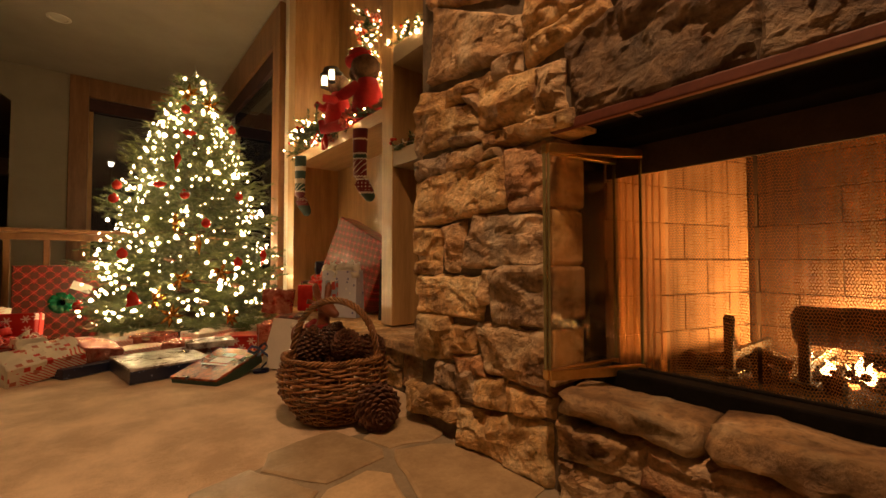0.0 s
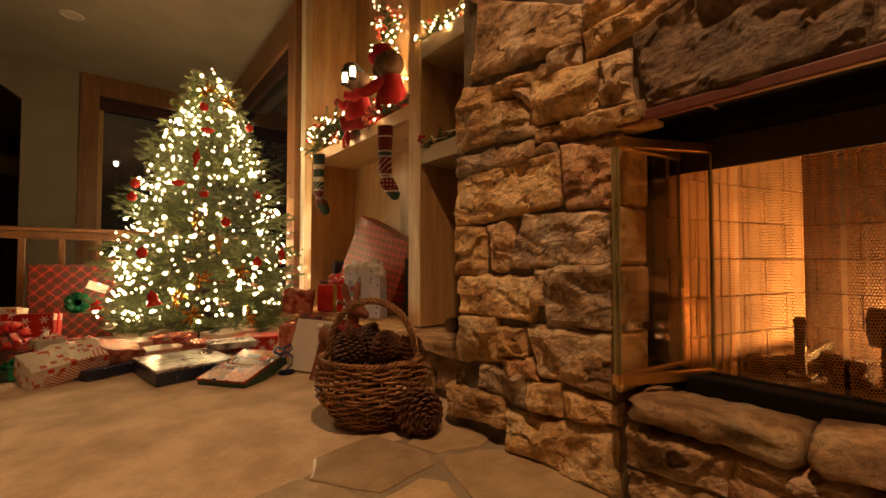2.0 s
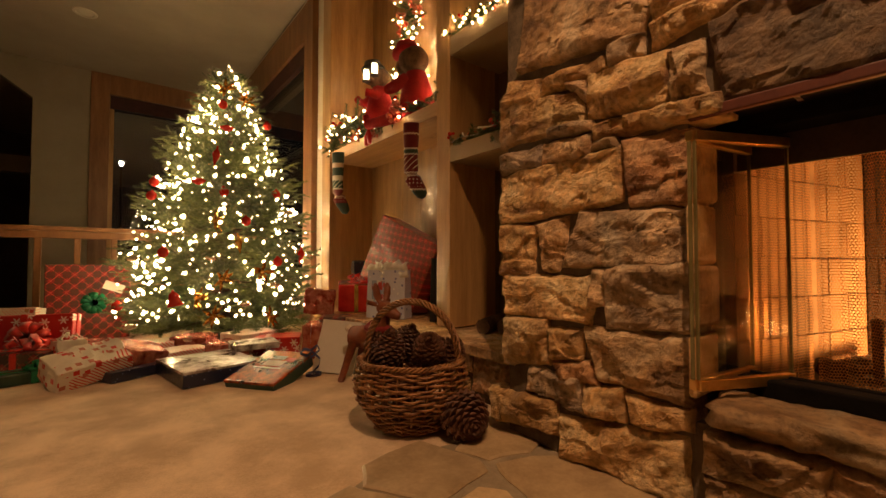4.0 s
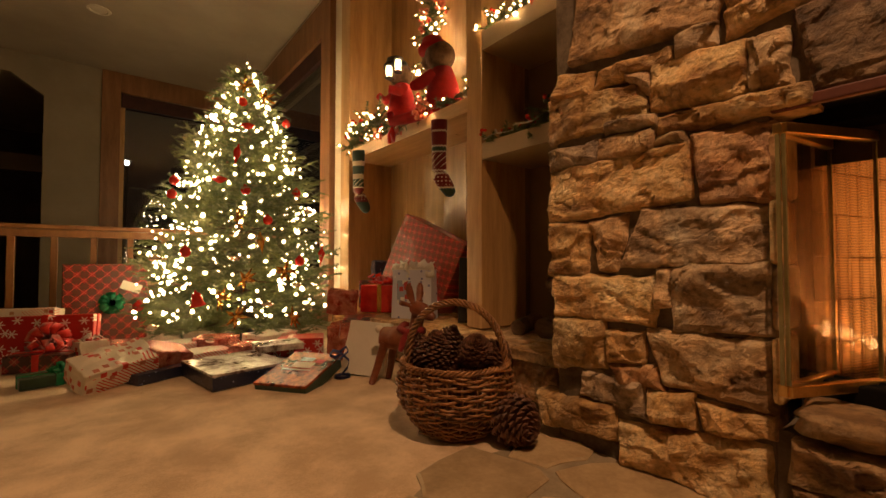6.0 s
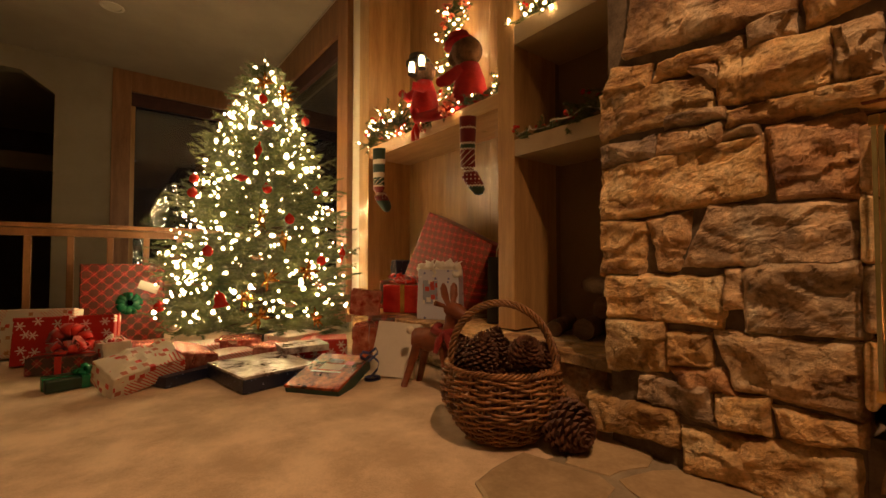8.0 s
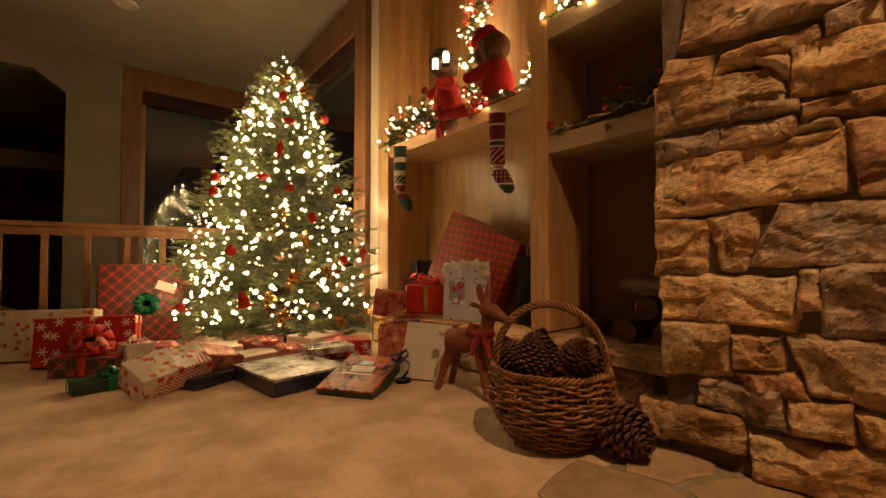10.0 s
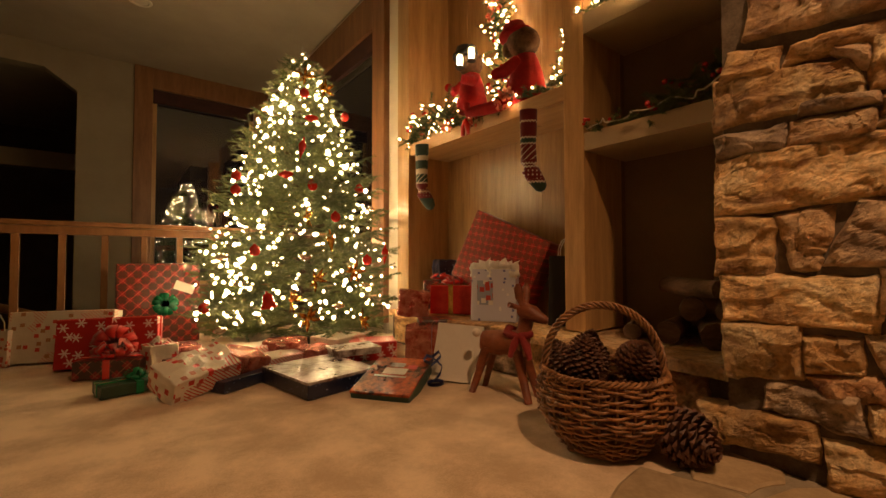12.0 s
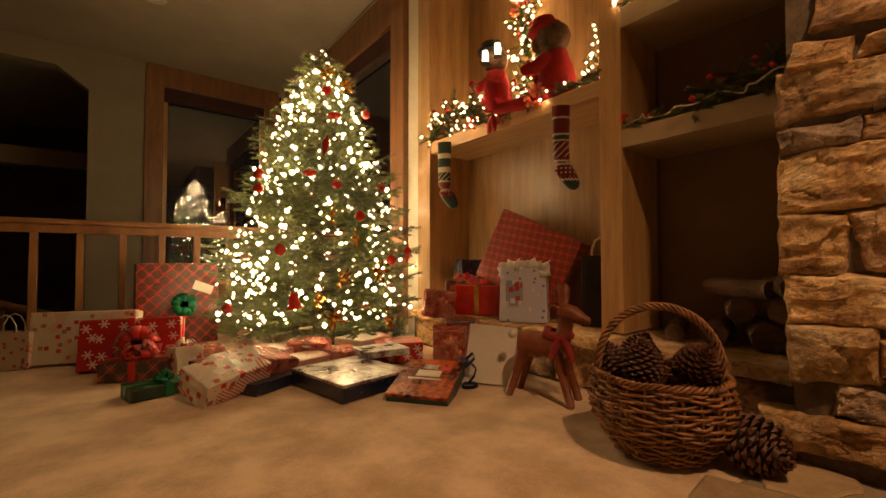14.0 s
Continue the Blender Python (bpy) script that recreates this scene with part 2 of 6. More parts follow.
def chimney_stone(q, tone, parent, face=0.985, proud=0.036, deep=0.09, n=38, m=26):
    """One split stone: four corners (y, z) from bottom at high y, a chiselled face of broken planes towards -x."""
    cy, cz = sum(p[0] for p in q) / 4, sum(p[1] for p in q) / 4
    q = [(y + math.copysign(0.011, y - cy), z + math.copysign(0.011, z - cz) if z > 0.001 else FLOOR) for y, z in q]
    seed = Vector((q[0][0] * 9.1, q[0][1] * 7.3, q[2][0] * 5.7)) * 3
    bm = bmesh.new()
    grid = []
    wide = abs(q[0][0] - q[1][0])
    tall = abs(q[3][1] - q[0][1])
    pick = random.Random(round(1000 * (q[0][0] + 3 * q[0][1] + 7 * q[2][0])))
    planes = [(cy + pick.uniform(-0.4, 0.4) * wide, cz + pick.uniform(-0.4, 0.4) * tall, pick.uniform(-0.38, 0.38), pick.uniform(-0.62, 0.62), pick.uniform(0.002, 0.014)) for k in range(6)]
    for j in range(m + 1):
        row = []
        for i in range(n + 1):
            u, v = i / n, j / m
            y, z = bilinear(q, u, v)
            du, dv = min(u, 1 - u) * wide, min(v, 1 - v) * tall
            near = min(du, dv)
            at = Vector((y, z, 0)) * 11 + seed
            rim = max(0.0, 1 - near / (0.020 + 0.012 * noise.noise(at * 0.9)))
            ragged = 0.009 * max(0, 1 - near / 0.035)
            y += ragged * noise.noise(at * 1.9)
            z += ragged * noise.noise(at * 1.7 + Vector((9, 3, 1)))
            bent = 0.02 * noise.noise(at * 0.8 + Vector((2, 7, 4)))
            cut = min(o + gy * (y + bent - py) + gz * (z + bent - pz) for py, pz, gy, gz, o in planes)
            cut = max(-0.020, min(0.014, cut)) + 0.008 * noise.cell(Vector((y * 5 + noise.noise(at) * 1.4, z * 13 + noise.noise(at * 0.8) * 1.6, 1)) + seed)
            ridge = 1 - abs(noise.noise(Vector((y * 9, z * 17, 0)) + seed))
            x = face - proud * 0.95 - cut - 0.009 * (ridge - 0.7) - 0.006 * noise.noise(at * 2.2) + 0.036 * rim * rim
            x -= 0.0035 * noise.noise(at * 5) + 0.0025 * abs(noise.noise(at * 11)) + 0.0015 * noise.noise(at * 23)
            row.append(bm.verts.new((x, y, z)))
        grid.append(row)
    for j in range(m):
        for i in range(n):
            bm.faces.new((grid[j][i], grid[j + 1][i], grid[j + 1][i + 1], grid[j][i + 1]))
    rimv = grid[0] + [r[-1] for r in grid[1:]] + grid[-1][-2::-1] + [r[0] for r in grid[-2:0:-1]]
    back = [bm.verts.new((face + deep, v.co.y, v.co.z)) for v in rimv]
    for k in range(len(rimv)):
        l = (k + 1) % len(rimv)
        bm.faces.new((rimv[k], rimv[l], back[l], back[k]))
    bmesh.ops.recalc_face_normals(bm, faces=bm.faces[:])
    return part("stone", bm, ROCKS[tone], parent)


def slab(outline, z0, z1, material, parent, name="flagstone", rough=0.004):
    """A flat stone with a wavy outline from (x, y) corners."""
    bm = bmesh.new()
    pts = []
    k = len(outline)
    for i in range(k):
        a, b = Vector(outline[i]), Vector(outline[(i + 1) % k])
        steps = max(2, int((b - a).length / 0.05))
        for s in range(steps):
            p = a.lerp(b, s / steps)
            w = Vector((p.x * 9, p.y * 9, k))
            pts.append((p.x + 0.016 * noise.noise(w), p.y + 0.016 * noise.noise(w + Vector((5, 5, 5)))))
    mid = Vector((sum(p[0] for p in pts) / len(pts), sum(p[1] for p in pts) / len(pts)))
    low = [bm.verts.new((x, y, z0)) for x, y in pts]
    high = [bm.verts.new((x, y, z1 - 0.005)) for x, y in pts]
    inner = [bm.verts.new((*(Vector(p) + (mid - Vector(p)).normalized() * 0.010), z1 + rough * noise.noise(Vector((p[0] * 14, p[1] * 14, 2))))) for p in pts]
    c = bm.verts.new((*mid, z1))
    n = len(pts)
    for i in range(n):
        j = (i + 1) % n
        bm.faces.new((low[i], low[j], high[j], high[i]))
        bm.faces.new((high[i], high[j], inner[j], inner[i]))
        bm.faces.new((inner[i], inner[j], c))
    bm.faces.new(low[::-1])
    bmesh.ops.recalc_face_normals(bm, faces=bm.faces[:])
    return part(name, bm, material, parent)


# ---- structure ----
ROOF = 3.2
BACK = 7.7
SIDE = 1.31
setting(box("floor", (-4.2, -3.2, -0.12), (2.06, 5.2, FLOOR - 0.002), CARPET, bevel=0), "beige mottled carpet over the living room floor", "floor")
setting(box("floor_lower", (-4.2, 5.2, -1.25), (2.06, BACK, -1.13), SHADE, bevel=0), "lower landing floor behind the railing, shade put into its colour", "floor")
setting(box("floor_far", (-4.2, BACK, -1.25), (-0.62, 12.2, -1.13), SHADE, bevel=0), "floor of the unlit far room, shade put into its colour", "floor")
setting(box("floor_edge", (-4.2, 5.2, -1.13), (2.06, 5.24, FLOOR - 0.004), TRIM, bevel=0), "brown wood fascia along the floor edge", "trim")
setting(box("ceiling", (-4.2, -3.2, ROOF), (2.06, BACK + 0.16, ROOF + 0.15), CEILING, bevel=0), "plain cream painted ceiling", "ceiling")
setting(box("ceiling_far", (-4.2, BACK + 0.16, ROOF), (-0.62, 12.2, ROOF + 0.15), CEILING, bevel=0), "dim ceiling of the far room", "ceiling")
setting(box("ground", (-150, -150, -1.60), (150, 150, -1.45), SHADE, bevel=0), "dark ground outdoors at night", "ground")
setting(box("wall_west", (-4.35, -3.2, -1.25), (-4.2, 12.2, ROOF), PLASTER, bevel=0), "cream plaster wall", "wall")
setting(box("wall_south", (-4.2, -3.35, -0.12), (2.06, -3.2, ROOF), PLASTER, bevel=0), "cream plaster wall", "wall")
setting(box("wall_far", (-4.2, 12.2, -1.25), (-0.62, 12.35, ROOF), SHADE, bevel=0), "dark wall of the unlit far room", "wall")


def back_wall():
    """Plaster wall with a broad chamfered opening on one side and a tall window on the other."""
    bm = bmesh.new()
    y0, y1 = BACK, BACK + 0.16
    block(bm, (-0.985, y0, -1.13), (-0.42, y1, ROOF))
    block(bm, (-4.2, y0, 2.93), (-0.985, y1, ROOF))
    tri = [(-0.985, 2.93), (-1.29, 2.93), (-0.985, 2.70)]
    a = [bm.verts.new((x, y0, z)) for x, z in tri]
    b = [bm.verts.new((x, y1, z)) for x, z in tri]
    bm.faces.new(a), bm.faces.new(b[::-1])
    for i in range(3):
        j = (i + 1) % 3
        bm.faces.new((a[i], b[i], b[j], a[j]))
    block(bm, (-0.42, y0, -1.13), (1.95, y1, 0.05))
    bmesh.ops.recalc_face_normals(bm, faces=bm.faces[:])
    return setting(part("wall_north", bm, PLASTER), "cream plaster wall with a chamfered opening and a tall window", "wall")


back_wall()
setting(box("beam_far", (-4.2, 9.6, 2.02), (-0.6, 9.85, 2.28), PLASTER), "pale beam across the dark room beyond the opening", "beam")
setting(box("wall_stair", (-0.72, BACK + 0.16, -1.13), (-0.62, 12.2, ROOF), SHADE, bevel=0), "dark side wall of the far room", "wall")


def framed_window(name, plane, lo, hi, zlo, zhi, wide, along, label, top=None, blind=0.18):
    """A window with brown wood trim, inner frame, roller blind cassette and one pane; along: 'x' or 'y'."""
    holder = new(name)

    def bar(part_name, u0, u1, z0, z1, d0, d1, material, label=""):
        a, b = ((u0, plane + d0, z0), (u1, plane + d1, z1)) if along == "x" else ((plane + d0, u0, z0), (plane + d1, u1, z1))
        return box(part_name, a, b, material, holder, 0.004, label)

    top = top or zhi + wide
    bar("casing", lo - wide, lo, zlo - wide, top, -0.035, 0.12, TRIM)
    bar("casing", hi, hi + wide, zlo - wide, top, -0.035, 0.12, TRIM)
    bar("head_casing", lo, hi, zhi, top, -0.033, 0.12, TRIM)
    bar("window_sill", lo, hi, zlo - wide, zlo, -0.05, 0.12, TRIM)
    bar("window_frame", lo, lo + 0.05, zlo, zhi, 0.05, 0.10, PINE)
    bar("window_frame", hi - 0.05, hi, zlo, zhi, 0.05, 0.10, PINE)
    bar("window_frame", lo + 0.05, hi - 0.05, zlo, zlo + 0.05, 0.05, 0.10, PINE)
    bar("blind", lo + 0.005, hi - 0.005, zhi - blind, zhi - 0.003, 0.0, 0.045, BLIND, "dark red rolled blind under the head")
    g = bar("pane", lo + 0.05, hi - 0.05, zlo + 0.05, zhi, 0.075, 0.081, WINDOWGLASS, "dark glass mirroring the lit room")
    g.visible_shadow = False
    return setting(holder, label, "window")


framed_window("window_1", BACK, -0.215, 1.06, 0.28, 2.92, 0.205, "x", "tall night window in a wide brown wood casing", ROOF - 0.004)
framed_window("window_2", SIDE, 4.335, 7.2, 0.28, 2.78, 0.22, "y", "wide night window in a brown wood casing beside the shelves", 3.13)


def side_wall():
    bm = bmesh.new()
    block(bm, (SIDE, 4.116, 3.131), (SIDE + 0.3, BACK, ROOF))
    block(bm, (SIDE, 4.116, -0.05), (SIDE + 0.3, BACK, 0.058))
    block(bm, (SIDE + 0.02, 3.92, 0.0), (SIDE + 0.3, 4.114, ROOF))
    block(bm, (SIDE, 7.422, 0.06), (SIDE + 0.3, BACK, 3.13))
    return setting(part("wall_east", bm, PALE), "pale painted wall strip round the side window", "wall")


side_wall()
setting(box("wall_outer", (1.96, -3.2, -0.12), (2.06, 4.0, ROOF), TANSHADED, bevel=0), "tan wall behind the shelves", "wall")

# the raised shelves between the chimney and the window
box_label = "golden pine built-in shelving with tan niches beside the chimney"
shelves = new("built_in_shelves")
setting(shelves, box_label, "shelving")
box("post", (SIDE, 2.122, 0.24), (SIDE + 0.36, 2.245, ROOF), PINE, shelves)
box("post", (SIDE - 0.012, 3.75, FLOOR), (SIDE + 0.64, 3.918, ROOF), PINE, shelves)
box("shelf", (SIDE + 0.002, 1.30, 1.170), (SIDE + 0.40, 2.122, 1.262), TANLIT, shelves)
box("shelf", (SIDE + 0.002, 1.30, 1.780), (SIDE + 0.40, 2.122, 1.885), TANLIT, shelves)
box("shelf", (SIDE + 0.002, 2.245, 1.468), (SIDE + 0.40, 3.75, 1.556), PINEH, shelves)
# niche panels take the darker tan, with the shade in their colour
box("back_panel", (SIDE + 0.40, 1.2, 0.2), (SIDE + 0.43, 2.20, ROOF), TANSHADED, shelves)
for k in range(6):
    y = 2.20 + k * 0.258
    box("board", (SIDE + 0.40, y + 0.0005, 0.2), (SIDE + 0.425, y + 0.2575, ROOF), BOARD, shelves, 0.0015)
box("side_panel", (SIDE + 0.36, 2.122, 0.24), (SIDE + 0.40, 2.245, ROOF), TANSHADED, shelves)

# ---- chimney ----
chimney = new("stone_chimney")
setting(chimney, "rough split-stone chimney breast with mortar joints", "chimney")


for lo, hi in (((0.998, 0.748, FLOOR), (1.70, 1.385, ROOF)), ((0.998, -1.30, 1.004), (1.95, 0.747, ROOF)), ((0.998, -1.30, FLOOR), (1.95, 0.747, 0.199)), ((0.998, -1.30, 0.20), (1.95, -0.62, 1.003))):
    box("mortar_bed", lo, hi, MORTAR, chimney, 0)


def course(*stones, face=0.985):
    for tone, *q in stones:
        chimney_stone(q, tone, chimney, face)


course(
    ('y', (1.439, 0.018), (1.161, 0.038), (1.168, 0.137), (1.471, 0.118)),
    ('y', (1.130, 0.000), (0.760, 0.000), (0.765, 0.155), (1.152, 0.096)),
    ('y', (0.898, 0.146), (0.752, 0.177), (0.752, 0.222), (0.920, 0.217)),
    ('y', (1.046, 0.135), (0.934, 0.149), (0.938, 0.236), (1.056, 0.217)),
)
course(
    ('s', (1.293, 0.157), (1.053, 0.130), (1.080, 0.235), (1.272, 0.235)),
    ('r', (1.134, 0.222), (1.009, 0.233), (1.043, 0.299), (1.186, 0.270)),
    ('y', (1.383, 0.235), (1.200, 0.259), (1.207, 0.407), (1.398, 0.401)),
    ('y', (1.186, 0.288), (1.072, 0.304), (1.073, 0.390), (1.185, 0.380)),
    ('b', (1.002, 0.253), (0.752, 0.237), (0.752, 0.406), (1.063, 0.400)),
)
course(
    ('y', (1.391, 0.417), (1.034, 0.419), (1.039, 0.554), (1.396, 0.557)),
    ('b', (1.019, 0.476), (0.985, 0.487), (0.990, 0.587), (1.024, 0.578)),
    ('g', (0.980, 0.411), (0.752, 0.430), (0.752, 0.596), (0.972, 0.587)),
)
course(
    ('y', (1.411, 0.562), (1.268, 0.561), (1.256, 0.730), (1.404, 0.749)),
    ('b', (1.204, 0.584), (1.161, 0.585), (1.113, 0.754), (1.256, 0.730)),
    ('g', (1.145, 0.593), (0.752, 0.603), (0.752, 0.748), (1.057, 0.762)),
)
course(
    ('y', (1.408, 0.750), (0.934, 0.790), (0.931, 0.944), (1.406, 0.932)),
    ('r', (0.898, 0.771), (0.745, 0.759), (0.751, 0.952), (0.919, 0.961)),
)
course(
    ('s', (1.406, 0.948), (1.229, 0.942), (1.224, 1.010), (1.401, 1.011)),
    ('b', (1.216, 0.945), (1.039, 0.950), (1.031, 1.005), (1.206, 1.015)),
    ('b', (1.032, 0.957), (0.938, 0.950), (0.950, 0.973), (1.017, 0.977)),
    ('g', (1.180, 1.032), (1.023, 1.027), (1.030, 1.042), (1.171, 1.060)),
    ('y', (1.405, 1.047), (1.042, 1.049), (1.073, 1.155), (1.403, 1.197)),
)
course(
    ('y', (1.017, 0.985), (0.670, 0.985), (0.669, 1.018), (1.009, 1.032)),
    ('y', (1.381, 1.190), (1.240, 1.181), (1.230, 1.251), (1.359, 1.276)),
    ('r', (1.111, 1.176), (1.041, 1.114), (1.039, 1.180), (1.095, 1.191)),
    ('y', (1.033, 1.063), (0.789, 1.038), (0.794, 1.171), (1.030, 1.201)),
    ('b', (0.773, 1.039), (0.708, 1.030), (0.714, 1.172), (0.781, 1.172)),
)
course(
    ('y', (1.231, 1.187), (0.966, 1.191), (0.972, 1.233), (1.194, 1.234)),
    ('g', (0.959, 1.197), (0.861, 1.193), (0.860, 1.251), (0.951, 1.253)),
    ('b', (1.322, 1.309), (0.865, 1.261), (0.841, 1.366), (1.273, 1.593)),
)
# over the opening
course(
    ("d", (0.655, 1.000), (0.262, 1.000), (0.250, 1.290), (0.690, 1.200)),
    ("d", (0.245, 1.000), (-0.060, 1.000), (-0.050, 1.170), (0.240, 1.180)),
    ("b", (-0.070, 1.000), (-0.420, 1.000), (-0.430, 1.210), (-0.065, 1.170)),
    ("y", (-0.440, 1.000), (-0.760, 1.000), (-0.760, 1.220), (-0.445, 1.205)),
    ("y", (0.830, 1.198), (0.560, 1.250), (0.590, 1.300), (0.835, 1.258)),
    ("b", (0.235, 1.195), (-0.150, 1.185), (-0.150, 1.420), (0.240, 1.400)),
    ("y", (0.825, 1.275), (0.565, 1.318), (0.560, 1.480), (0.830, 1.420)),
)
course(
    ("g", (0.550, 1.315), (0.255, 1.305), (0.260, 1.520), (0.545, 1.490)),
    ("y", (1.330, 1.620), (0.860, 1.440), (0.850, 1.740), (1.335, 1.790)),
    ("b", (0.840, 1.500), (0.480, 1.510), (0.480, 1.720), (0.835, 1.735)),
    ("r", (0.460, 1.535), (0.060, 1.430), (0.050, 1.680), (0.465, 1.700)),
    ("g", (0.040, 1.440), (-0.420, 1.440), (-0.420, 1.700), (0.035, 1.690)),
)
# the raised hearth below the opening
course(
    ("b", (0.700, 0.000), (0.440, 0.000), (0.450, 0.100), (0.705, 0.080)),
    ("y", (0.430, 0.000), (0.080, 0.000), (0.085, 0.110), (0.435, 0.098)),
    ("g", (0.070, 0.000), (-0.300, 0.000), (-0.300, 0.110), (0.075, 0.112)),
    ("b", (0.715, 0.090), (0.490, 0.110), (0.480, 0.192), (0.700, 0.185)),
    ("r", (0.480, 0.112), (0.190, 0.118), (0.185, 0.200), (0.470, 0.195)),
    ("y", (0.180, 0.120), (-0.250, 0.120), (-0.250, 0.205), (0.178, 0.203)),
    face=0.962,
)


def hearth_cap(y0, y1, x0, x1, z0, z1, tone):
    """A long rough cap stone with a broken front edge."""
    bm = bmesh.new()
    n, prof = 44, ((1, 0.0), (0.25, 0.0), (0.06, 0.12), (0.0, 0.35), (0.0, 0.62), (0.04, 0.86), (0.12, 1.0), (0.25, 1.0), (0.4, 1.0), (0.55, 1.0), (0.75, 1.0), (1, 1.0))
    rings = []
    for i in range(n + 1):
        y = y0 + (y1 - y0) * i / n
        end = max(0, 1 - min(i, n - i) / 2.5)
        ring = []
        for j, (u, v) in enumerate(prof):
            w = Vector((y * 7, u * 4, v * 3 + y0))
            x = x0 + (x1 - x0) * u + (1 - u) * (0.026 * noise.noise(w) + 0.012 * noise.noise(w * 3.1) + 0.03 * end)
            z = z0 + (z1 - z0) * (0.5 + (v - 0.5) * (1 - 0.35 * end * (1 - u))) + 0.012 * noise.noise(w * 1.4 + Vector((3, 8, 1))) + 0.006 * noise.noise(w * 4.3)
            ring.append(bm.verts.new((x, y + 0.012 * noise.noise(w + Vector((1, 1, 9))), z)))
        rings.append(ring)
    for a, b in zip(rings, rings[1:]):
        for j in range(len(prof)):
            k = (j + 1) % len(prof)
            bm.faces.new((a[j], a[k], b[k], b[j]))
    bm.faces.new(rings[0]), bm.faces.new(rings[-1][::-1])
    bmesh.ops.recalc_face_normals(bm, faces=bm.faces[:])
    return part("cap_stone", bm, ROCKS[tone], chimney, smooth=True)


hearth_cap(0.70, 0.36, 0.93, 1.10, 0.205, 0.275, "c")
hearth_cap(0.352, -0.10, 0.932, 1.10, 0.205, 0.285, "c")
hearth_cap(-0.11, -0.62, 0.93, 1.10, 0.205, 0.28, "c")

# ---- hearth paving on the floor ----
paving = setting(box("paving_bed", (0.0, -1.6, FLOOR - 0.001), (1.0, 1.12, FLOOR + 0.004), GROUT, bevel=0), "flagstone hearth paving set into the carpet", "paving")
slab([(0.08, 1.08), (1.02, 1.08), (1.02, 1.40), (0.93, 1.42), (0.64, 1.47), (0.42, 1.42), (0.2, 1.33)], FLOOR - 0.001, FLOOR + 0.0035, GROUT, paving, "grout_edge", 0.0)
for tone, outline in (
    (FLAG, [(0.99, 1.41), (0.84, 1.41), (0.71, 1.33), (0.74, 1.22), (0.88, 1.17), (0.98, 1.20)]),
    (FLAGDARK, [(0.69, 1.36), (0.66, 1.46), (0.42, 1.42), (0.36, 1.30), (0.48, 1.13), (0.70, 1.16), (0.72, 1.22)]),
    (FLAG, [(0.86, 1.15), (0.74, 1.18), (0.70, 1.10), (0.62, 0.82), (0.80, 0.70), (0.96, 0.74), (0.95, 1.08)]),
    (FLAGDARK, [(0.34, 1.34), (0.18, 1.30), (0.10, 1.05), (0.30, 0.98), (0.46, 1.10)]),
    (FLAG, [(0.60, 1.12), (0.48, 1.10), (0.34, 0.97), (0.40, 0.80), (0.58, 0.82), (0.66, 1.06)]),
    (FLAG, [(0.90, 0.70), (0.80, 0.66), (0.62, 0.78), (0.44, 0.74), (0.40, 0.40), (0.86, 0.36)]),
    (FLAGDARK, [(0.30, 0.94), (0.06, 1.00), (0.05, 0.50), (0.36, 0.46), (0.40, 0.76)]),
    (FLAG, [(0.86, 0.32), (0.40, 0.36), (0.10, 0.42), (0.08, -0.10), (0.86, -0.14)]),
):
    slab([(1.045 * x, 1.045 * y) for x, y in outline], FLOOR, FLOOR + 0.012, tone, paving)

# ---- ledge under the shelves ----
ledge = new("stone_ledge")
setting(ledge, "low ledge of rough stones with flat cap slabs under the shelves", "ledge")
box("ledge_core", (1.16, 1.40, FLOOR), (1.74, 3.76, 0.185), MORTAR, ledge, 0)
for k, (y0, y1) in enumerate(((1.42, 1.72), (1.73, 2.12), (2.13, 2.62), (2.63, 3.10), (3.11, 3.72))):
    slab([(1.10 + 0.02 * (k % 2), y0), (1.74, y0), (1.74, y1), (1.08 + 0.025 * ((k + 1) % 2), y1)], 0.185, 0.232, ROCKS["yb"[k % 2]], ledge, "cap_slab", 0.006)
for tone, *q in (
    ("r", (1.76, 0.01), (1.50, 0.01), (1.50, 0.175), (1.75, 0.175)),
    ("y", (2.10, 0.00), (1.78, 0.00), (1.78, 0.08), (2.10, 0.09)),
    ("b", (2.02, 0.10), (1.77, 0.09), (1.77, 0.18), (2.03, 0.18)),
    ("y", (2.42, 0.00), (2.12, 0.00), (2.04, 0.18), (2.40, 0.18)),
    ("s", (2.78, 0.00), (2.44, 0.00), (2.42, 0.18), (2.80, 0.175)),
    ("b", (3.20, 0.00), (2.80, 0.00), (2.82, 0.18), (3.20, 0.18)),
    ("y", (3.72, 0.00), (3.22, 0.00), (3.22, 0.18), (3.72, 0.18)),
):
    chimney_stone(q, tone, ledge, face=1.15, proud=0.025, n=18, m=11)

# ---- firebox ----
firebox = new("fireplace")
tagged(firebox, "open wood-burning fireplace lined with pale firebrick, fire alight", "fireplace")


